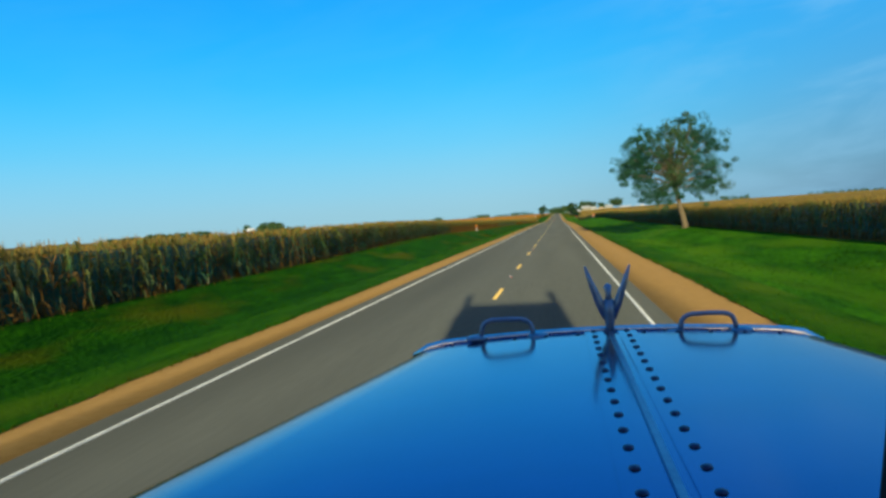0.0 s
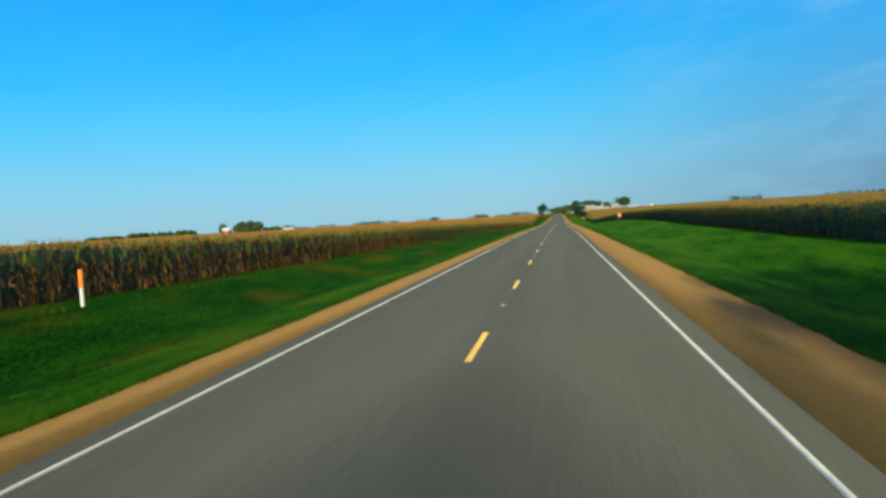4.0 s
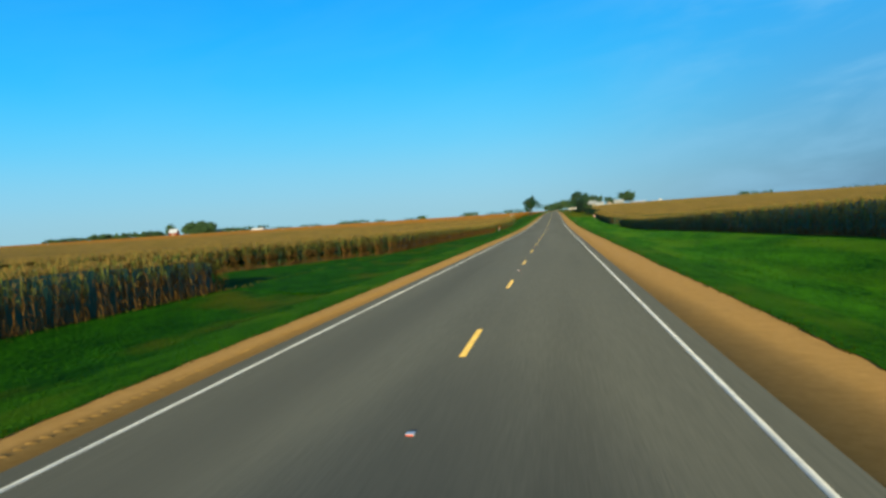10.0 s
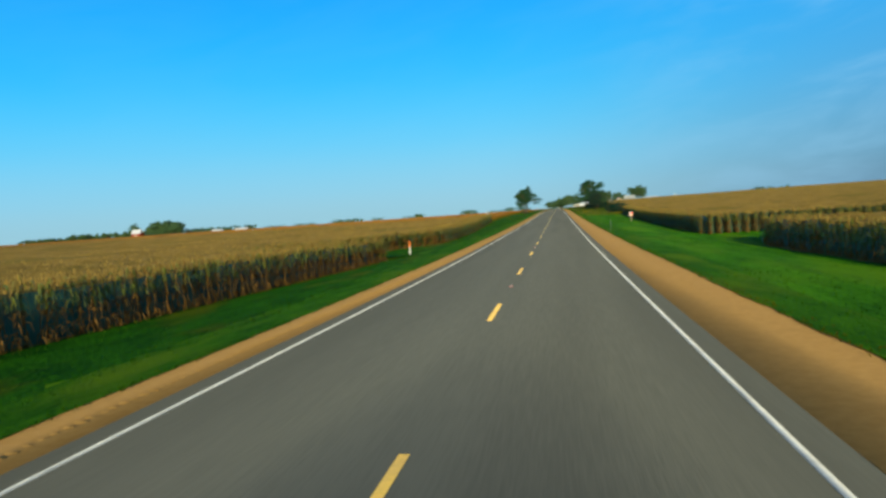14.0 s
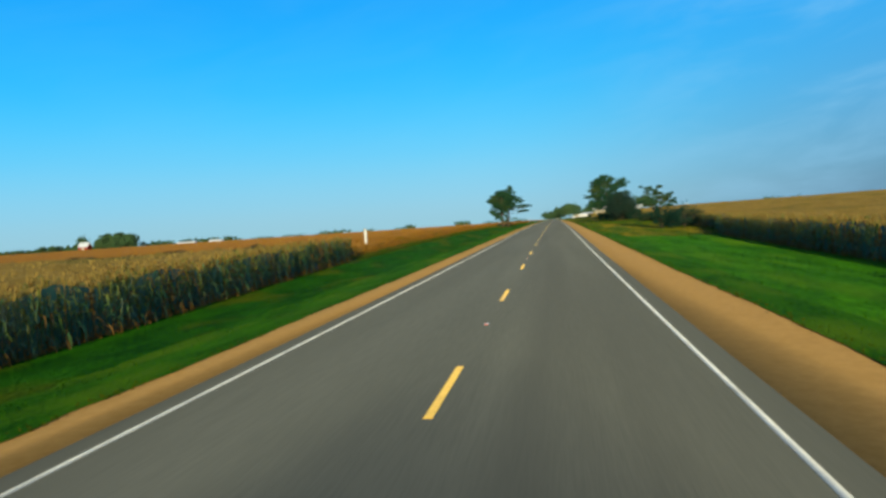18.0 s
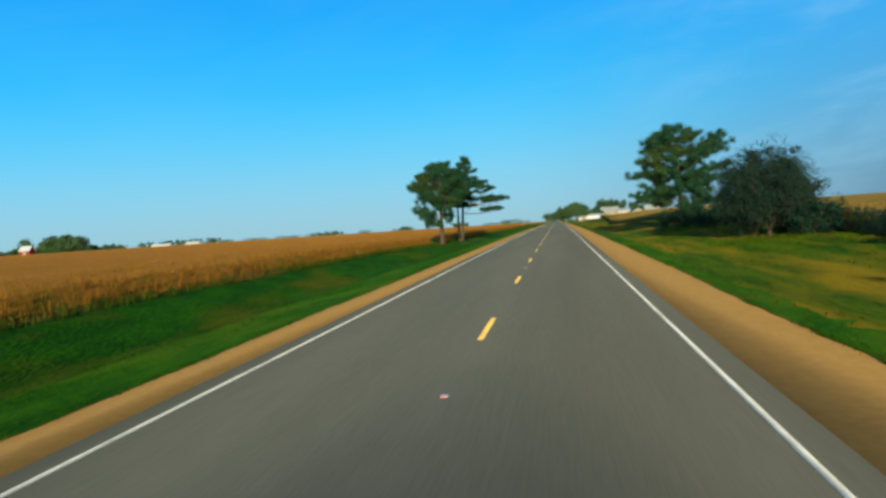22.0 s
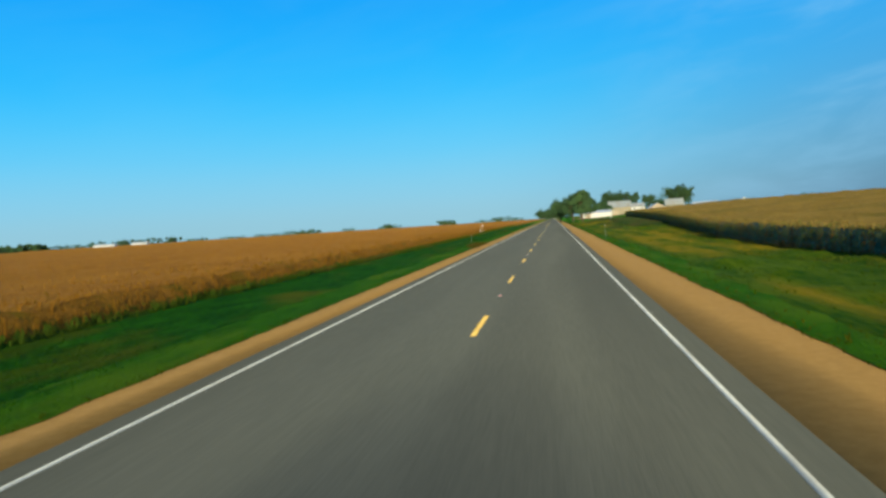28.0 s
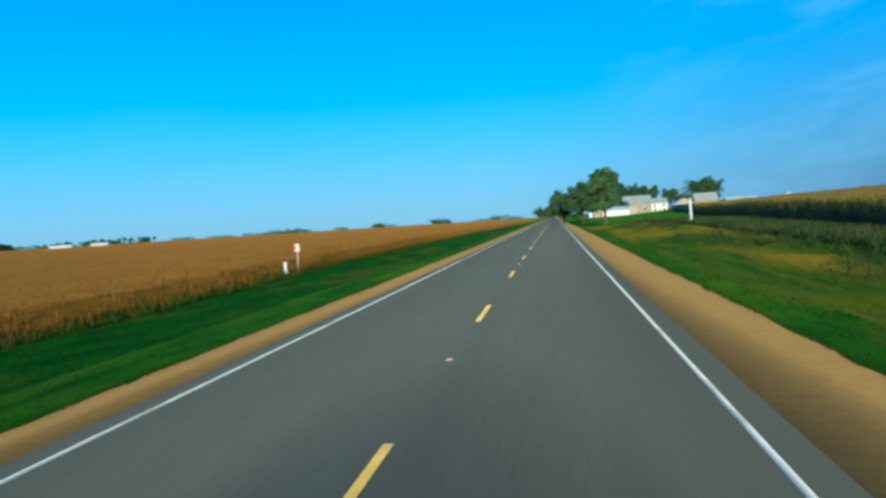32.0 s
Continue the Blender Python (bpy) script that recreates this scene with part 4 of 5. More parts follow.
def broadleaf(name, label, x, y, h, crown, seed, leaves=14000, leaf=0.17, lean=(0, 0), trunk_r=0.35, base=0.3, gaps=0.0, material=None, group="", clumps=46, bark=None, spray=0.16, boughs=()):
    """A tapered trunk, forking limbs and a loose crown of leaf clumps."""
    r = np.random.default_rng(seed)
    tree = empty(name, x, y, float(level(x, y)), label, "tree", group)
    bm = bmesh.new()
    fork = Vector((lean[0] * 0.5, lean[1] * 0.5, h * base))
    top = Vector((lean[0], lean[1], h * 0.7))
    tube_bm([(0, 0, -0.1), (0.02, 0, 0.35), fork * 0.6, fork], [trunk_r * 1.35, trunk_r, trunk_r * 0.85, trunk_r * 0.72], 10, bm)
    tube_bm([fork, fork.lerp(top, 0.5), top], [trunk_r * 0.7, trunk_r * 0.4, trunk_r * 0.14], 7, bm)
    tips = []
    mid = Vector((lean[0] * 0.8, lean[1] * 0.8, h * (0.5 + base * 0.5)))
    for k in range(clumps):
        th = 2.4 * k + r.uniform(-0.4, 0.4)
        el = r.uniform(-0.75, 1.0)
        rr = r.uniform(0.55, 0.95)
        tip = mid + Vector((crown * rr * math.cos(th) * math.sqrt(1 - 0.8 * el * el), crown * rr * math.sin(th) * math.sqrt(1 - 0.8 * el * el), el * rr * (h * (1 - base)) * 0.52))
        start = fork.lerp(top, r.uniform(0, 0.8))
        limb(bm, start, tip, trunk_r * r.uniform(0.16, 0.34), 0.02, r, 0.1, 5)
        tips.append(tip)
    reach = []
    for tip in boughs:
        start = fork.lerp(top, r.uniform(0.0, 0.6 if tip[2] > h * 0.6 else 0.2))
        limb(bm, start, tip, trunk_r * r.uniform(0.2, 0.3), 0.015, r, 0.06, 5)
        reach += [start.lerp(Vector(tip), u) for u in (0.72, 0.88, 1.0)]
    part("trunk", bm, bark or M_BARK, tree, smooth=True)
    tips = np.array([list(t) for t in tips])
    if gaps:
        tips = tips[r.random(len(tips)) > gaps]
    if reach:
        tips = np.concatenate([tips, np.array([list(t) for t in reach])])
    # several small sprays round every limb's end
    sub = np.repeat(tips, 4, 0) + r.normal(0, crown * 0.14, (4 * len(tips), 3))
    rad = r.uniform(0.5, 1.5, len(sub)) * spray * crown
    v, f = leaf_cloud(sub, rad, leaves, leaf, r, 0.75)
    np_mesh("crown", v, f, [material or M_LEAF], parent=tree)
    return tree


def lump_template(seed):
    """A knobbly ball of twigs and needles."""
    r = np.random.default_rng(seed)
    bm = bmesh.new()
    bmesh.ops.create_icosphere(bm, subdivisions=1, radius=1)
    v = np.array([q.co[:] for q in bm.verts]) * r.uniform(0.6, 1.1, (len(bm.verts), 1))
    f = np.array([[q.index for q in p.verts] for p in bm.faces])
    bm.free()
    return v, f


def pine(name, label, x, y, h, seed, profile, boughs=(), trunk_r=0.25, whorls=12, per=5, lean=(0, 0), group="", clump=0.46, bare=0.3, stub=0, deep=0.42, wander=0.1, lift=(0.0, 0.22), low_bare=0.4):
    """A pine: straight trunk, level boughs and clumps of needles with air between them; profile: (share of height, reach)."""
    r = np.random.default_rng(seed)
    tree = empty(name, x, y, float(level(x, y)), label, "pine tree", group)
    bm = bmesh.new()
    n = 8
    stem = [Vector((lean[0] * (k / n) ** 1.3, lean[1] * (k / n) ** 1.3, -0.1 + h * 0.97 * k / n)) for k in range(n + 1)]
    tube_bm(stem, [trunk_r * (1.25 if k == 0 else 1 - 0.85 * k / n) for k in range(n + 1)], 10, bm)
    ps, pr = zip(*profile)
    arms = []
    for k in range(whorls):
        q = ps[0] + (ps[-1] - ps[0]) * (k + r.uniform(-0.2, 0.2)) / (whorls - 1)
        reach = float(np.interp(q, ps, pr))
        turn = r.uniform(0, 6.28)
        for c in range(per):
            arms.append((h * q + r.uniform(-0.15, 0.15), turn + 6.28 * c / per + r.uniform(-0.4, 0.4), max(0.25, reach * r.uniform(0.6, 1.08)), r.uniform(*lift), bare))
    arms += [(z, radians(g), l, t, low_bare) for z, g, l, t in boughs]
    centres, radii = [], []
    for z, g, l, tilt, bare_to in arms:
        k = min(1, max(0, z / h))
        s = Vector((lean[0] * k ** 1.3, lean[1] * k ** 1.3, z))
        e = s + Vector((math.cos(g) * l, math.sin(g) * l, tilt * l))
        limb(bm, s, e, 0.016 + 0.008 * l, 0.01, r, -0.05, 5)
        m = 2 + int(2.4 * l)
        for q in range(m):
            u = 1.0 - (1 - bare_to) * q / m + r.uniform(-0.05, 0.05)
            off = r.normal(0, 0.13 * l, 2) * (1.15 - u * 0.75)
            p = s.lerp(e, u)
            centres.append((p.x - math.sin(g) * off[0], p.y + math.cos(g) * off[0], p.z + 0.1 + r.normal(0, wander)))
            radii.append(clump * r.uniform(0.6, 1.2))
    for k in range(stub):
        z, g = h * r.uniform(0.2, ps[0] + 0.06), r.uniform(0, 6.28)
        limb(bm, (lean[0] * 0.2, lean[1] * 0.2, z), (math.cos(g) * r.uniform(0.6, 1.8), math.sin(g) * 1.2, z + r.uniform(-0.1, 0.5)), 0.022, 0.006, r, 0.05, 4)
    part("trunk", bm, M_BARK, tree, smooth=True)
    C, R = np.array(centres), np.array(radii)
    V, F, base = [], [], 0
    for k in range(3):
        tv, tf = lump_template(seed + k)
        use = np.arange(len(C)) % 3 == k
        vv, ff = scatter(tv, tf, C[use], r.uniform(0, 6.28, use.sum()), np.stack([R[use] * 0.6, R[use] * 0.55, R[use] * deep * 0.7], 1))
        V.append(vv)
        F.append(ff + base)
        base += len(vv)
    # needle sprays that stand out of every clump
    n = 200 * len(C)
    which = np.repeat(np.arange(len(C)), 200)
    d = r.normal(0, 1, (n, 3))
    d /= np.linalg.norm(d, axis=1)[:, None]
    d[:, 2] = d[:, 2] * (0.2 + deep) + 0.12
    P = C[which] + d * (R[which] * r.uniform(0.1, 1.0, n) ** 0.5)[:, None]
    d = d + r.normal(0, 0.45, (n, 3)) + (0, 0, 0.25)
    w = np.cross(d, r.normal(0, 1, (n, 3)))
    w /= np.linalg.norm(w, axis=1)[:, None] + 1e-6
    ln = r.uniform(0.05, 0.11, n)[:, None]
    v = np.stack([P - d * ln * 0.3 + w * 0.022, P + d * ln, P - d * ln * 0.3 - w * 0.022], 1).reshape(-1, 3)
    V.append(v)
    F.append(np.arange(len(v)).reshape(-1, 3) + base)
    np_mesh("crown", np.concatenate(V), np.concatenate(F), [M_NEEDLE], parent=tree)
    return tree


broadleaf("roadside_tree", "leaning broadleaf tree with a thin, gappy green crown on the verge", 13.2, 71.5, 9.5, 4.2, 3, 50000, 0.08, (-1.2, 0.2), 0.26, 0.36, 0.15, clumps=66, bark=M_BARK_PALE, spray=0.12,
          boughs=[(-5.7, 1.0, 5.6), (-5.3, 0.3, 5.2), (-4.9, 1.5, 6.2), (-4.9, -0.5, 6.5), (-4.4, 0.5, 4.8), (-4.3, 1.0, 7.0), (-4.1, 0.0, 7.8), (-3.5, 0.8, 8.4), (-2.8, 0.0, 3.2), (-3.4, 1.0, 3.5), (-1.8, 0.2, 3.0), (-2.4, -1.2, 3.4), (-0.8, -0.8, 3.6), (2.2, 0.0, 3.6), (1.5, 0.5, 3.4), (2.8, -0.5, 4.3), (3.3, 0.0, 4.2), (3.5, 0.5, 7.2), (3.2, 0.0, 8.0), (3.6, -0.6, 5.4), (1.0, 0.0, 9.5), (2.0, 0.3, 8.8), (0.2, 0.0, 8.9), (-1.2, 0.2, 8.7)])
pine("pine_tree", "tall dark green pine with a domed crown beside the field", -11.2, 663.4, 8.5, 21, [(0.52, 2.3), (0.62, 2.8), (0.74, 3.0), (0.86, 2.7), (0.94, 2.0), (0.99, 1.1)], [(2.2, 170, 1.7, 0.0), (2.4, 215, 1.8, 0.0), (2.3, 260, 1.4, 0.0), (2.5, -30, 1.5, 0.0), (2.9, 190, 2.4, 0.02), (3.0, 150, 2.0, 0.05), (3.4, 182, 2.9, 0.1), (3.2, 240, 2.2, 0.05), (3.8, 172, 2.8, 0.05), (3.9, 270, 2.2, 0.1), (4.2, 30, 2.2, 0.15), (3.6, -50, 2.0, 0.1), (6.0, 180, 3.5, 0.12), (6.3, 172, 3.3, 0.1), (5.2, 5, 3.0, 0.12), (6.2, -5, 3.1, 0.15), (6.8, -8, 3.1, 0.12), (7.1, 18, 2.9, 0.1), (7.5, -2, 2.3, 0.15)], 0.27, 10, 6, stub=10, clump=0.42, low_bare=0.45, deep=0.66, wander=0.18, lift=(-0.05, 0.3), bare=0.4)
pine("pine_tree", "twin-stemmed dark green pine with long boughs towards the road", -10.5, 675.6, 10.5, 22, [(0.42, 2.0), (0.55, 2.5), (0.68, 2.1), (0.8, 1.5), (0.9, 0.9), (0.99, 0.35)], [(4.3, -3, 5.6, 0.13), (4.5, 4, 4.8, 0.14), (4.4, -9, 5.0, 0.16), (3.5, -4, 4.9, 0.08), (3.5, -8, 4.6, 0.06), (5.6, 5, 3.9, 0.2), (5.9, -8, 3.3, 0.26), (4.9, -14, 4.2, 0.1), (6.4, 0, 3.0, 0.3), (4.3, 180, 2.4, 0.05), (3.2, 184, 2.3, 0.0)], 0.2, 10, 5, (0.8, 0.2), clump=0.4, stub=12, low_bare=0.52, bare=0.42)
pine("pine_tree", "slim second stem of dark green pine close to its twin", -10.84, 675.3, 8.8, 23, [(0.5, 1.5), (0.65, 2.2), (0.85, 1.6), (0.98, 0.6)], [(3.4, 185, 1.8, 0.0), (4.4, 178, 2.4, 0.05)], 0.17, 8, 5, (-0.15, 0.3), clump=0.42, stub=5)
pine("pine_tree", "broad dark green pine with a forked top by the fence row", 13.9, 659, 9.8, 24, [(0.22, 3.4), (0.4, 3.9), (0.6, 3.8), (0.75, 3.0), (0.88, 2.4), (0.98, 1.2)], [(6.6, 0, 5.2, 0.25), (6.2, 8, 4.6, 0.5), (6.0, -8, 4.2, 0.7), (7.0, 5, 4.4, 0.45), (5.4, -5, 5.0, 0.12), (4.2, 5, 5.0, 0.1), (5.0, 180, 4.9, 0.12), (3.2, 175, 4.6, 0.02), (2.8, 190, 4.4, 0.05), (2.4, 20, 4.6, 0.05), (2.6, -20, 4.4, 0.0), (6.2, 180, 3.9, 0.15), (7.1, 174, 3.3, 0.2), (8.0, 186, 2.7, 0.2), (8.6, 178, 2.0, 0.25)], 0.28, 12, 6, (-0.5, 0), clump=0.48, bare=0.36, low_bare=0.45, stub=10, deep=0.66, wander=0.24, lift=(-0.08, 0.4))
pine("pine_tree", "small scraggly wind-blown pine in the hedge", 14.6, 574, 5.3, 25, [(0.6, 0.5), (0.75, 0.8), (0.95, 0.5)], [(4.4, 178, 2.3, 0.38), (4.1, 172, 1.9, 0.3), (4.5, 186, 1.3, 0.45), (3.3, 182, 2.2, 0.02), (3.5, 160, 1.7, 0.12), (3.1, 195, 1.8, -0.05), (3.9, 5, 1.5, 0.25), (3.5, -10, 1.9, 0.0), (3.2, 12, 2.1, -0.02), (3.7, 30, 1.5, 0.1), (2.8, 170, 1.2, 0.0), (2.8, 0, 1.4, 0.0)], 0.075, 4, 3, clump=0.22, bare=0.25, low_bare=0.15, deep=0.5, wander=0.07)
broadleaf("hedge_shrub", "large rounded dusky green shrub beside the pine", 14.8, 631, 5.2, 2.9, 31, 60000, 0.07, (0, 0), 0.12, 0.06, 0, M_SHRUB, clumps=130, spray=0.23)
for k, (x, y, h, c) in enumerate([(14.7, 573.6, 2.7, 1.5), (15.9, 574.4, 2.2, 1.8), (17.0, 571.5, 2.3, 2.0), (17.8, 577, 1.8, 1.8), (18.0, 580.5, 1.5, 1.6), (18.4, 585, 1.1, 1.2), (18.2, 600, 1.1, 1.1), (17.4, 614, 1.4, 1.5), (14.2, 632, 2.2, 1.9), (16.8, 629, 2.2, 1.8), (17.0, 645, 2.0, 2.0), (15.8, 652, 2.1, 2.0), (12.6, 656.5, 1.7, 1.5), (15.4, 658, 1.9, 1.6), (17.4, 668, 2.2, 2.2), (18.0, 684, 1.9, 1.8), (-11.0, 678.2, 0.7, 0.7), (-12.2, 665.2, 0.7, 0.8)]):
    broadleaf("hedge_bush", "low dense green bush in the fence row", x, y, h, c, 100 + k, 3600, 0.085, (0, 0), 0.06, 0.06, 0, M_BUSH, "fence row bushes", clumps=22, spray=0.24)

# farm grove and far trees
FAR = [(11.0, 988, 10.6, 2.7), (4.8, 1085, 9, 4.6), (9.8, 1066, 11, 4.6), (14, 1090, 10.5, 4.6), (20, 1150, 11, 5), (34, 1262, 9, 6), (46, 1345, 18, 8), (57, 1350, 18.5, 7), (66, 1350, 18, 3.4), (76, 1352, 15, 5), (84, 1350, 11, 5), (106.5, 1396, 19, 11), (6, 1240, 10, 6), (-9, 1600, 10, 8), (0, 1900, 12, 14)]
for k, (x, y, h, c) in enumerate(FAR):
    broadleaf("farm_tree", "full green shade tree round the farmstead", x, y, h, c, 200 + k, int(6000 * max(1, (c / 5.5) ** 2)), 0.4, (0, 0), 0.35, 0.2, 0, M_FAR_LEAF, "farm grove", clumps=34, spray=0.24)


def far_wood(name, label, x0, y0, x1, y1, h, seed, n=3000, depth=14, leaf=1.3):
    r = np.random.default_rng(seed)
    m = 30 + int(math.hypot(x1 - x0, y1 - y0) / 2.5)
    t = r.uniform(0, 1, m)
    x, y = x0 + (x1 - x0) * t + r.normal(0, depth * 0.5, m), y0 + (y1 - y0) * t + r.normal(0, depth, m)
    c = np.stack([x, y, level(x, y) + h * r.uniform(0.02, 0.72, m)], 1)
    v, f = leaf_cloud(c, np.full(m, h * 0.28), n, leaf, r, 0.9)
    return tagged(np_mesh(name, v, f, [M_FAR_LEAF]), label, "trees", kind="stuff")


far_wood("far_wood", "dark rounded clump of trees behind a barn", -526, 1302, -487, 1302, 20, 1, 9000, 5)
far_wood("far_wood", "long dark wood on the horizon", -1350, 2124, -1210, 2150, 12, 2, 16000, 10, 1.7)
far_wood("far_wood", "long dark wood on the horizon", -1230, 2145, -1040, 2180, 17, 12, 24000, 10, 1.7)
far_wood("far_wood", "low dark tree line on the horizon", -488, 1330, -462, 1340, 7, 3, 1200, 6)
far_wood("far_wood", "low dark tree line on the horizon", -900, 2100, -760, 2200, 13, 4, 6000)
far_wood("far_wood", "dim far tree row on the horizon", -640, 2500, -560, 2500, 12, 5, 2200)
far_wood("far_wood", "dim far tree row on the horizon", -420, 2600, -395, 2600, 13, 6, 1200, 6)
far_wood("far_wood", "dim far tree row on the horizon", -250, 2400, -215, 2400, 12, 7, 1500, 6)
far_wood("far_wood", "dim far tree row on the horizon", -180, 3000, -120, 3000, 16, 8, 1500, 8)
far_wood("far_wood", "dim far tree row on the horizon", 700, 2300, 1100, 2200, 14, 9, 9000)
far_wood("far_wood", "dim far tree row on the horizon", 440, 2200, 525, 2200, 17, 10, 2600)
for k, (x0, y0, x1, y1, h, n) in enumerate([(-1558, 2799, -1503, 2842, 22, 3600), (-1500, 2844, -1413, 2907, 25, 5200), (-1221, 3140, -1160, 3172, 20, 2600), (-1159, 3284, -1086, 3317, 15, 2200), (-1057, 3329, -973, 3364, 17, 2600), (-904, 3389, -833, 3414, 16, 2200), (-735, 3339, -695, 3351, 20, 1500), (-633, 3470, -555, 3488, 17, 2200), (-427, 3714, -385, 3720, 20, 1200), (-314, 3829, -216, 3838, 22, 2600), (-166, 3841, -122, 3843, 26, 1500)]):
    far_wood("far_wood", "dim distant tree row along the horizon", x0, y0, x1, y1, 0.55 * h, 20 + k, n // 2, 5, 1.3)
far_wood("far_wood", "small clump of trees at a field corner", -556, 1304, -549, 1306, 19, 11, 1200, 2)


# ---------------------------------------------------------------- buildings
def building(name, label, x, y, w, d, wall, ridge, m_wall, m_roof, along="x", openings=(), group="", rz=0.0):
    """A gabled farm building; openings: (offset from the middle, width, sill, head, kind) on the wall that faces the road's start."""
    b = empty(name, x, y, float(level(x, y)), label, "building", group, rz)
    bm = bmesh.new()
    if along == "x":
        prof = [(0, -d / 2, 0), (0, d / 2, 0), (0, d / 2, wall), (0, 0, ridge), (0, -d / 2, wall)]
        shift, ln = Vector((w, 0, 0)), -w / 2
        a = [bm.verts.new(Vector(p) + Vector((ln, 0, 0))) for p in prof]
    else:
        prof = [(-w / 2, 0, 0), (w / 2, 0, 0), (w / 2, 0, wall), (0, 0, ridge), (-w / 2, 0, wall)]
        shift, ln = Vector((0, d, 0)), -d / 2
        a = [bm.verts.new(Vector(p) + Vector((0, ln, 0))) for p in prof]
    c = [bm.verts.new(v.co + shift) for v in a]
    bm.faces.new(a)
    bm.faces.new(c[::-1])
    for i in range(5):
        bm.faces.new((a[i], c[i], c[(i + 1) % 5], a[(i + 1) % 5]))
    bmesh.ops.recalc_face_normals(bm, faces=bm.faces[:])
    part("wall", bm, m_wall, b)
    for sgn in (-1, 1):
        bm = bmesh.new()
        half = (d if along == "x" else w) / 2
        run = math.hypot(half, ridge - wall)
        ang = math.atan2(ridge - wall, half)
        ln = (w if along == "x" else d) + 0.8
        box(bm, -ln / 2, ln / 2, -0.5, run, 0.03, 0.16)
        o = part("roof", bm, m_roof, b)
        turn = {("x", -1): 0, ("x", 1): 180, ("y", -1): -90, ("y", 1): 90}[along, sgn]
        off = Vector((0, -half, wall)) if along == "x" else Vector((-half, 0, wall))
        off = off if sgn < 0 else Vector((-off.x, -off.y, off.z))
        o.matrix_basis = Matrix.Translation(off) @ Matrix.Rotation(radians(turn), 4, "Z") @ Matrix.Rotation(ang, 4, "X")
    for ox, ow, s, hd, kind in openings:
        bm = bmesh.new()
        box(bm, ox - ow / 2, ox + ow / 2, -d / 2 - 0.06, -d / 2 + 0.1, s, hd)
        o = part(kind, bm, M_GLASS if kind == "window" else M_WOOD, b)
        bm = bmesh.new()
        t = 0.12
        for q in ((ox - ow / 2 - t, ox - ow / 2, s, hd + t), (ox + ow / 2, ox + ow / 2 + t, s, hd + t), (ox - ow / 2, ox + ow / 2, hd, hd + t)):
            box(bm, q[0], q[1], -d / 2 - 0.1, -d / 2 + 0.1, q[2], q[3])
        part("frame", bm, M_SIDING, o)
    return b


building("barn", "long tan wooden barn with a grey gabled roof", 48, 1287, 15, 11, 6.2, 10.3, M_TAN, M_ROOF_GREY, "x", [(-3, 3.4, 0, 3.6, "door"), (4, 1.2, 2.2, 3.4, "window")], "farmstead")
building("farmhouse", "white two-storey farmhouse with a small dark porch", 62, 1303, 9, 8, 5.8, 8.4, M_SIDING, M_ROOF_GREY, "x", [(-2.6, 1.1, 1, 2.6, "window"), (2.6, 1.1, 1, 2.6, "window"), (-2.6, 1.1, 3.6, 5.0, "window"), (2.6, 1.1, 3.6, 5.0, "window"), (0, 1.2, 0, 2.2, "door")], "farmstead")
building("machine_shed", "long low white machine shed behind the trees", 28, 1225, 19, 9, 3.0, 4.4, M_SIDING, M_ROOF_WHITE, "x", [(-5, 3.4, 0, 2.6, "door")], "farmstead")
building("small_shed", "small weathered shed with a pale roof", 73, 1285, 11, 9, 4.0, 7.2, M_WOOD, M_ROOF_WHITE, "y", [(0, 3, 0, 2.2, "door")], "farmstead")
building("old_barn", "tall pale grey barn beside the corn", 85, 1287, 12, 9, 5.8, 9.6, M_TAN, M_ROOF_GREY, "x", [(3, 2.6, 0, 3.2, "door")], "farmstead")
building("far_shed", "long low white shed beyond the corn", 116, 1339, 18, 10, 2.4, 4.4, M_SIDING, M_ROOF_WHITE, "x", (), "far sheds")
building("far_shed", "tiny white shed beyond the corn", 136, 1345, 3, 3, 2.6, 3.4, M_SIDING, M_ROOF_WHITE, "x", (), "far sheds")
building("far_shed", "white gabled shed beyond the corn", 145, 1345, 5, 6, 3.4, 5.2, M_SIDING, M_ROOF_WHITE, "y", (), "far sheds")
building("far_house", "small white house where the road meets the horizon", 7, 2500, 12, 9, 4.5, 7.5, M_SIDING, M_ROOF_GREY, "x", (), "far sheds")
building("red_barn", "red wooden barn with a bright white roof", -540, 1290, 12, 9, 4.6, 9.6, M_RED, M_ROOF_WHITE, "x", [(0, 3, 0, 3.4, "door")], "far farm")
building("far_shed", "long low white livestock shed on the horizon", -700, 1850, 36, 10, 2.4, 4.4, M_SIDING, M_ROOF_WHITE, "x", (), "far sheds")
building("far_shed", "long low white livestock shed on the horizon", -640, 1850, 26, 10, 2.4, 4.6, M_SIDING, M_ROOF_WHITE, "x", (), "far sheds")
tv, tf = field_grid(np.linspace(14, 110, 20), np.linspace(1130, 1275, 20), 0.08, 0.02, 9)
tagged(np_mesh("tilled_ground", tv, tf, [M_TILLED]), "bare reddish-brown farmyard soil", "soil", kind="structure")


# ---------------------------------------------------------------- posts and signs
def round_post(name, label, x, y, r0, h, material, cap=None, cap_h=0.0, cap_mat=None, lean=(0, 0), group=""):
    p = empty(name, x, y, float(level(x, y)), label, "post", group)
    part("shaft", tube_bm([(0, 0, -0.05), (lean[0] * 0.5, lean[1] * 0.5, h * 0.5), (lean[0], lean[1], h)], [r0, r0, r0 * 0.96], 12), material, p, smooth=False)
    if cap:
        part(cap, tube_bm([(lean[0] * 0.7, lean[1] * 0.7, h - cap_h), (lean[0], lean[1], h + 0.01)], [r0 * 1.12, r0 * 1.12], 12), cap_mat, p)
    return p


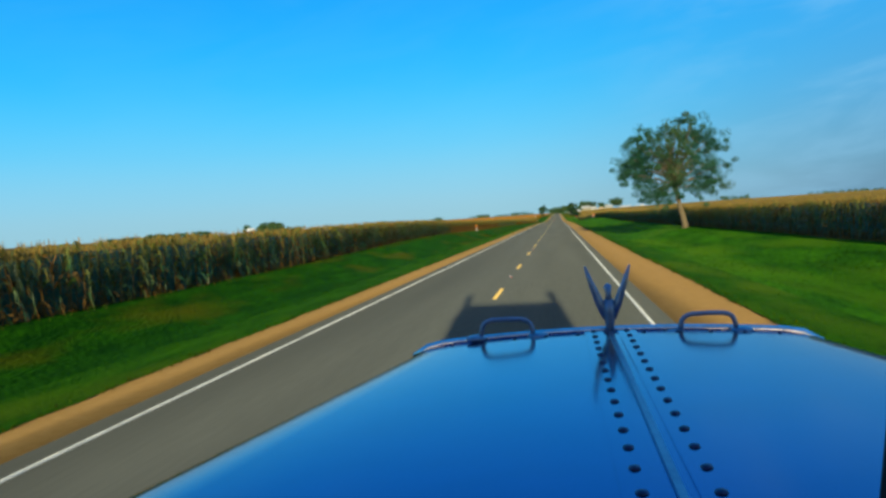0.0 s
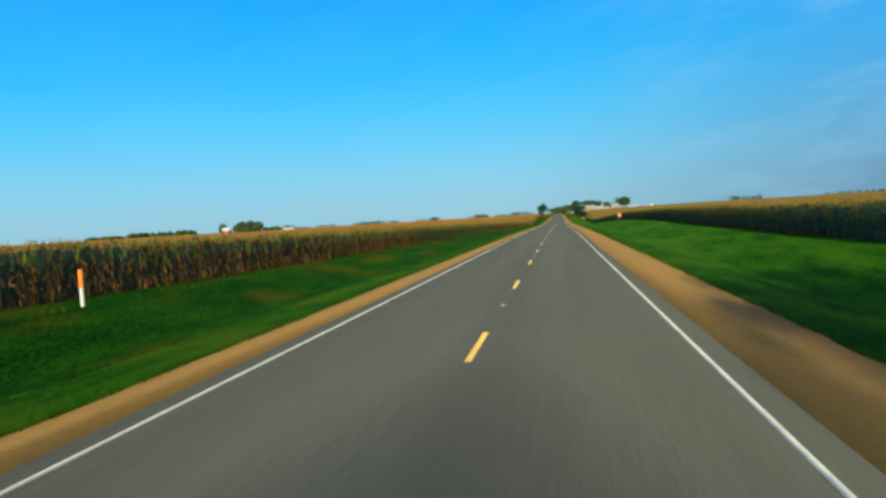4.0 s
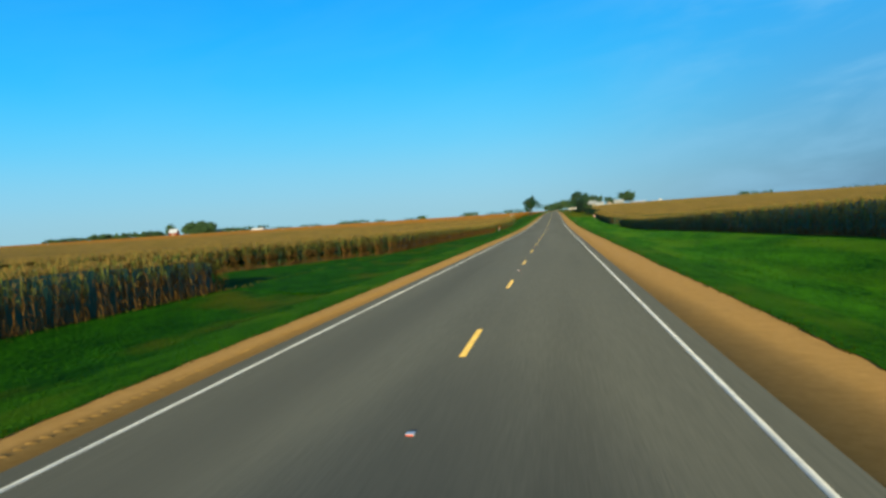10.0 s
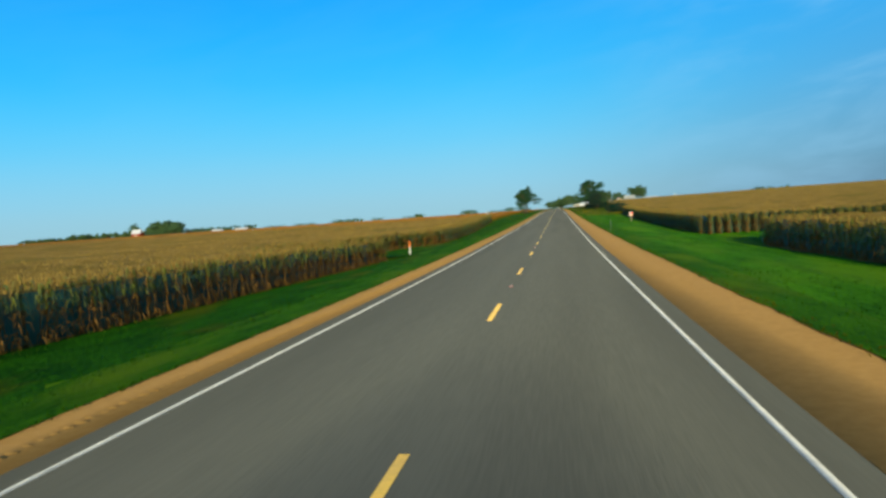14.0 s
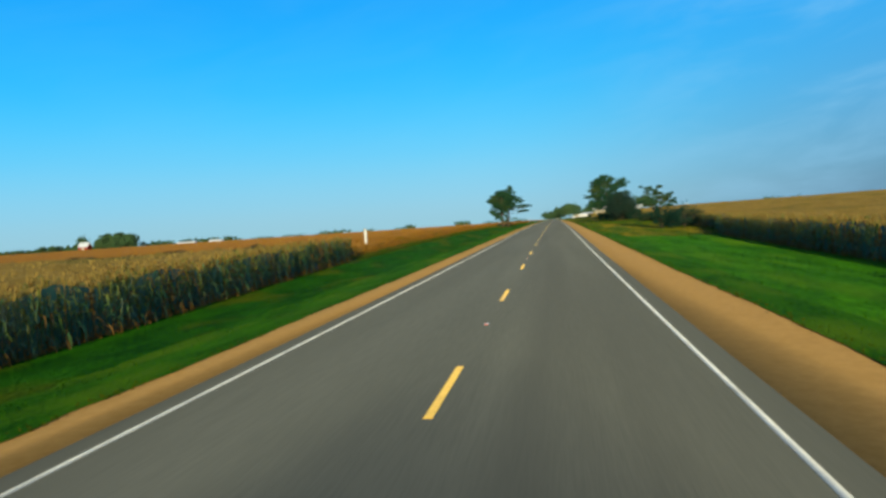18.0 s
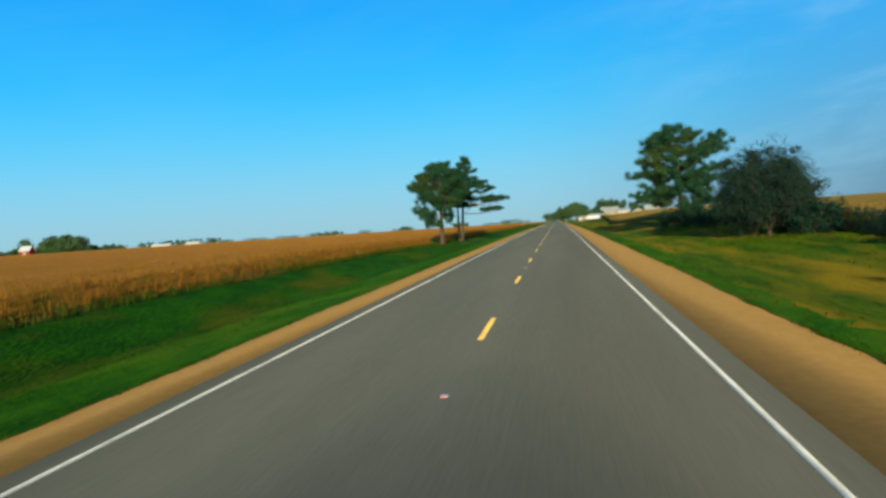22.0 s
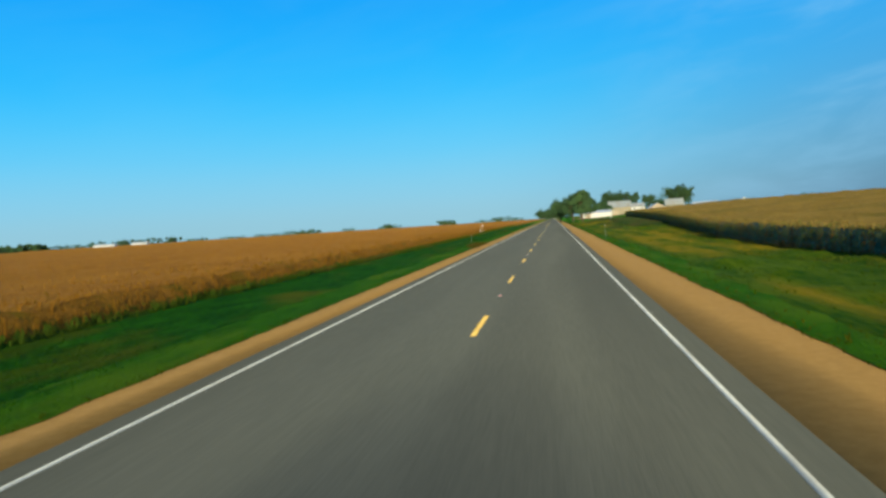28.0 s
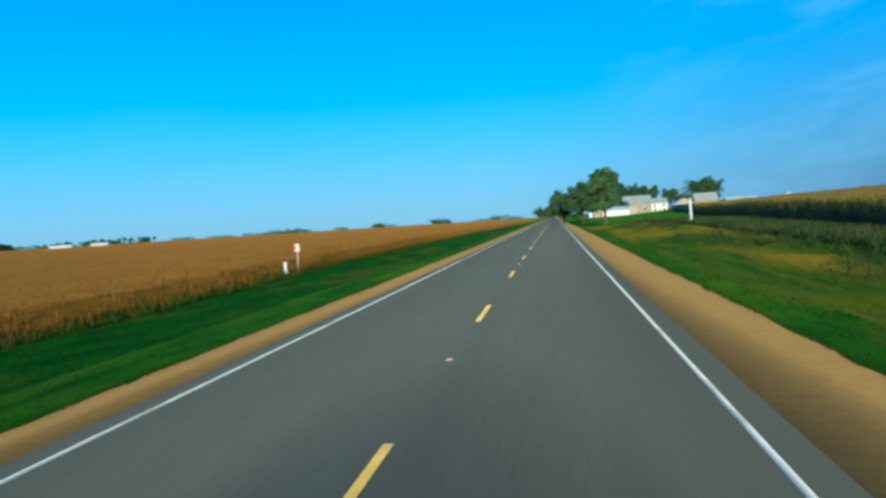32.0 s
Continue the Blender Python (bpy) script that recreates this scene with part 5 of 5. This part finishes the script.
def sign(name, label, x, y, w, h, z, blocks, post_mat=M_WOOD, rz=0.0):
    """A flat panel on a square post; blocks: coloured areas (x0, x1, z0, z1 as shares of the panel, material)."""
    s = empty(name, x, y, float(level(x, y)), label, "sign", rz=rz)
    part("post", soft_box(-0.035, 0.035, 0.0, 0.07, -0.05, z + h * 0.9, 0.008, 1), post_mat, s)
    panel = part("panel", soft_box(-w / 2, w / 2, -0.025, -0.003, z, z + h, 0.006, 1), M_POST, s)
    for x0, x1, z0, z1, m in blocks:
        bm = bmesh.new()
        box(bm, -w / 2 + x0 * w, -w / 2 + x1 * w, -0.031, -0.02, z + z0 * h, z + z1 * h)
        part("printed_area", bm, m, panel)
    return s


round_post("pipeline_marker", "white marker post with an orange top on the verge", -11.6, 126, 0.055, 1.05, M_POST, "cap", 0.5, M_ORANGE)
round_post("pipeline_marker", "white marker post with an orange top on the verge", -10.6, 432, 0.055, 1.1, M_POST, "cap", 0.45, M_ORANGE)
round_post("utility_post", "stout white-painted wooden post at the field corner", -13.8, 536.5, 0.1, 1.95, M_POST, "cap", 0.06, M_WOOD)
sign("field_sign", "orange and white seed field sign on a post", 14.2, 274, 0.6, 0.68, 0.75, [(0.02, 0.98, 0.14, 0.98, M_ORANGE), (0.06, 0.3, 0.2, 0.5, M_POST)])
sign("field_sign", "white field sign with red and orange blocks on a post", 13.3, 498, 0.52, 0.6, 0.85, [(0.3, 0.98, 0.52, 0.96, M_SIGNRED), (0.3, 0.98, 0.08, 0.48, M_PEACH), (0.04, 0.2, 0.08, 0.34, M_SIGNRED)])
round_post("delineator", "thin grey stake with a pale reflector", -6.4, 812.4, 0.015, 1.15, M_STAKE, "reflector", 0.1, M_WOOD)
round_post("delineator", "thin grey stake with a pale reflector", 6.4, 810.5, 0.015, 1.3, M_STAKE, "reflector", 0.07, M_POST)
round_post("delineator", "thin grey stake with a pale reflector", 6.15, 440, 0.015, 1.0, M_STAKE, "reflector", 0.1, M_POST)
sign("small_sign", "small white sign with a red edge on a leaning stake", -12.1, 885.4, 0.34, 0.4, 1.25, [(0.0, 0.35, 0.1, 0.9, M_SIGNRED)], rz=-8)
round_post("cable_marker", "short white round cable marker post", -12.3, 884, 0.1, 0.75, M_POST, "cap", 0.05, M_POST)
round_post("utility_post", "white wooden post leaning in the verge grass", 15.4, 925, 0.13, 2.6, M_POST, "cap", 0.05, M_WOOD, (-0.1, 0))


# ---------------------------------------------------------------- the truck, standing where the drive begins
TX, TY = PATH[0][1] + 0.14, PATH[0][2]
truck = empty("truck", TX, TY, 0, "long-nosed blue semi truck with a riveted, polished hood", "truck")
HZ = 1.85


def half_width(y):
    return 0.645 + 0.235 * (2.5 - y)


def hood_z(x, y):
    u = min(1.0, abs(x) / half_width(y))
    return HZ - 0.035 * u * u - 0.055 * max(0, (u - 0.82) / 0.18) ** 2 - 0.05 * max(0, (y - 2.42) / 0.08) ** 2


bm = bmesh.new()
us = [-1, -0.985, -0.96, -0.92, -0.86, -0.75, -0.6, -0.45, -0.3, -0.15, -0.05, 0, 0.05, 0.15, 0.3, 0.45, 0.6, 0.75, 0.86, 0.92, 0.96, 0.985, 1]
yy = [0.42 + 0.1 * k for k in range(20)] + [2.40, 2.44, 2.47, 2.5]
grid = []
for y in yy:
    row = [bm.verts.new((-half_width(y) - 0.03, y, 1.05))]
    row += [bm.verts.new((u * half_width(y), y, hood_z(u * half_width(y), y))) for u in us]
    row += [bm.verts.new((half_width(y) + 0.03, y, 1.05))]
    grid.append(row)
for a, b in zip(grid, grid[1:]):
    for k in range(len(a) - 1):
        bm.faces.new((a[k], a[k + 1], b[k + 1], b[k]))
nose = [bm.verts.new((v.co.x * 0.98, 2.53, 0.8)) for v in grid[-1]]
for k in range(len(nose) - 1):
    bm.faces.new((grid[-1][k], grid[-1][k + 1], nose[k + 1], nose[k]))
hood = part("hood", bm, M_HOOD, truck, "glossy blue metallic hood", smooth=True)
bm = bmesh.new()
xs = [-0.64 + 1.28 * k / 24 for k in range(25)]
tube_bm([(x, 2.485, hood_z(x, 2.4) - 0.004) for x in xs], [0.016] * 25, 6, bm)
part("nose_trim", bm, M_CHROME, hood, "pale metal strip along the front edge", smooth=True)
bm = bmesh.new()
box(bm, -0.006, 0.006, 0.44, 2.46, HZ - 0.002, HZ + 0.006)
part("centre_hinge", bm, M_STEEL_BLUE, hood, "thin metal hinge down the middle")
for s in (-1, 1):
    bm = bmesh.new()
    box(bm, s * 0.051 - 0.028, s * 0.051 + 0.028, 0.44, 2.44, HZ - 0.006, HZ + 0.0025)
    part("hinge_leaf", bm, M_HOOD, hood)


def dome(r, hgt, flat=10):
    b = bmesh.new()
    bmesh.ops.create_uvsphere(b, u_segments=flat, v_segments=6, radius=1)
    bmesh.ops.scale(b, vec=(r, r, hgt), verts=b.verts[:])
    return b


rivet = part("rivet", dome(0.0095, 0.005), M_RIVET, hood)
rivet.matrix_basis = pose(-0.051, 0.93, HZ + 0.003)
for k in range(16):
    for s in (-1, 1):
        if k or s > 0:
            o = new("rivet", rivet.data)
            o.parent = hood
            o.matrix_basis = pose(s * 0.051, 0.93 + 0.1 * k, HZ + 0.003)
for k in range(13):
    x = -0.6 + 0.1 * k
    if abs(x) > 0.07:
        o = new("rivet", rivet.data)
        o.parent = hood
        o.matrix_basis = pose(x, 2.41, hood_z(x, 2.41) + 0.001) @ Matrix.Diagonal((0.7, 0.7, 0.7, 1))
for s in (-1, 1):
    bm = bmesh.new()
    pts = []
    for k in range(13):
        a = math.pi * k / 12
        ca, sa = math.cos(a), math.sin(a)
        pts.append((-0.083 * math.copysign(abs(ca) ** 0.45, ca), 0, 0.066 * sa ** 0.55 if sa > 1e-6 else 0))
    tube_bm(pts, [0.0075] * 13, 8, bm)
    hd = part("handle", bm, M_STEEL_BLUE, hood, "looped metal hood handle", smooth=True)
    hd.matrix_basis = pose(0.298 if s > 0 else -0.325, 2.44, hood_z(0.325, 2.44) - (0.01 if s > 0 else 0.002))
    for q in (-1, 1):
        o = part("handle_foot", dome(0.035, 0.012), M_STEEL_BLUE, hd, smooth=True)
        o.matrix_basis = pose(q * 0.1, 0, 0.008)

# hood ornament: a bird with raised wings, one plain piece
bm = bmesh.new()
tube_bm([(0, 0, 0), (0, 0, 0.03), (0, -0.004, 0.075), (0, -0.006, 0.115)], [0.018, 0.013, 0.021, 0.016], 10, bm)
tube_bm([(0, -0.006, 0.11), (0, 0.0, 0.135), (0, 0.008, 0.155), (0, 0.02, 0.162)], [0.012, 0.008, 0.013, 0.003], 8, bm)
for s in (-1, 1):
    tube_bm([(s * 0.006, 0, 0.06), (s * 0.028, -0.004, 0.105), (s * 0.05, -0.008, 0.165), (s * 0.068, -0.012, 0.222)], [0.016, 0.014, 0.009, 0.003], 8, bm)
orn = part("hood_ornament", bm, M_STEEL_BLUE, truck, "winged metal hood ornament", smooth=True)
orn.matrix_basis = pose(0, 2.42, HZ - 0.012)

# cab: open windscreen, pillars, roof, doors, stacks, wheels
for nm, b in (("cab_roof", soft_box(-1.05, 1.05, -1.6, 0.28, 2.85, 3.0, 0.06)), ("cab_back", soft_box(-1.05, 1.05, -1.62, -1.5, 1.0, 2.9, 0.03)), ("cab_front", soft_box(-1.05, 1.05, 0.3, 0.42, 1.0, 1.78, 0.03)), ("sleeper", soft_box(-1.22, 1.22, -3.4, -1.66, 0.9, 3.55, 0.1)), ("chassis", soft_box(-0.45, 0.45, -5.6, 2.3, 0.62, 0.95, 0.03))):
    part(nm, b, M_HOOD if nm != "chassis" else M_DARK, truck)
part("windscreen_divider", tube_bm([(0.0, 0.43, 1.7), (0.0, 0.38, 1.95), (0.012, 0.12, 2.9)], [0.016, 0.016, 0.016], 8), M_DARK, truck, "black centre post of the split windscreen")
for s in (-1, 1):
    part("cab_door", soft_box(s * 1.0 - 0.05, s * 1.0 + 0.05, -1.48, 0.28, 1.0, 1.95, 0.02), M_HOOD, truck)
    part("windscreen_pillar", tube_bm([(s * 1.0, 0.36, 1.75), (s * 0.98, 0.22, 2.9)], [0.045, 0.045], 8), M_DARK, truck)
    st = part("exhaust_stack", tube_bm([(s * 1.16, -1.72, 0.9), (s * 1.16, -1.72, 3.7), (s * 1.16, -1.78, 4.0)], [0.085, 0.085, 0.085], 12), M_CHROME, truck, "tall chrome exhaust stack", smooth=True)
    for wy in (1.55, -3.4, -4.7):
        bm = bmesh.new()
        bmesh.ops.create_cone(bm, cap_ends=True, segments=28, radius1=0.51, radius2=0.51, depth=0.3)
        bmesh.ops.bevel(bm, geom=[e for e in bm.edges if abs(e.verts[0].co.z - e.verts[1].co.z) < 0.01], offset=0.05, segments=2, affect="EDGES")
        wh = part("wheel", bm, M_DARK, truck)
        wh.matrix_basis = pose(s * 1.02, wy, 0.51, 0, 90, 0)
        bm = bmesh.new()
        bmesh.ops.create_cone(bm, cap_ends=True, segments=20, radius1=0.29, radius2=0.25, depth=0.32)
        part("rim", bm, M_CHROME, wh)
    bm = soft_box(s * 0.98 - 0.2, s * 0.98 + 0.2, 0.9, 2.35, 1.05, 1.2, 0.06)
    part("fender", bm, M_HOOD, truck)
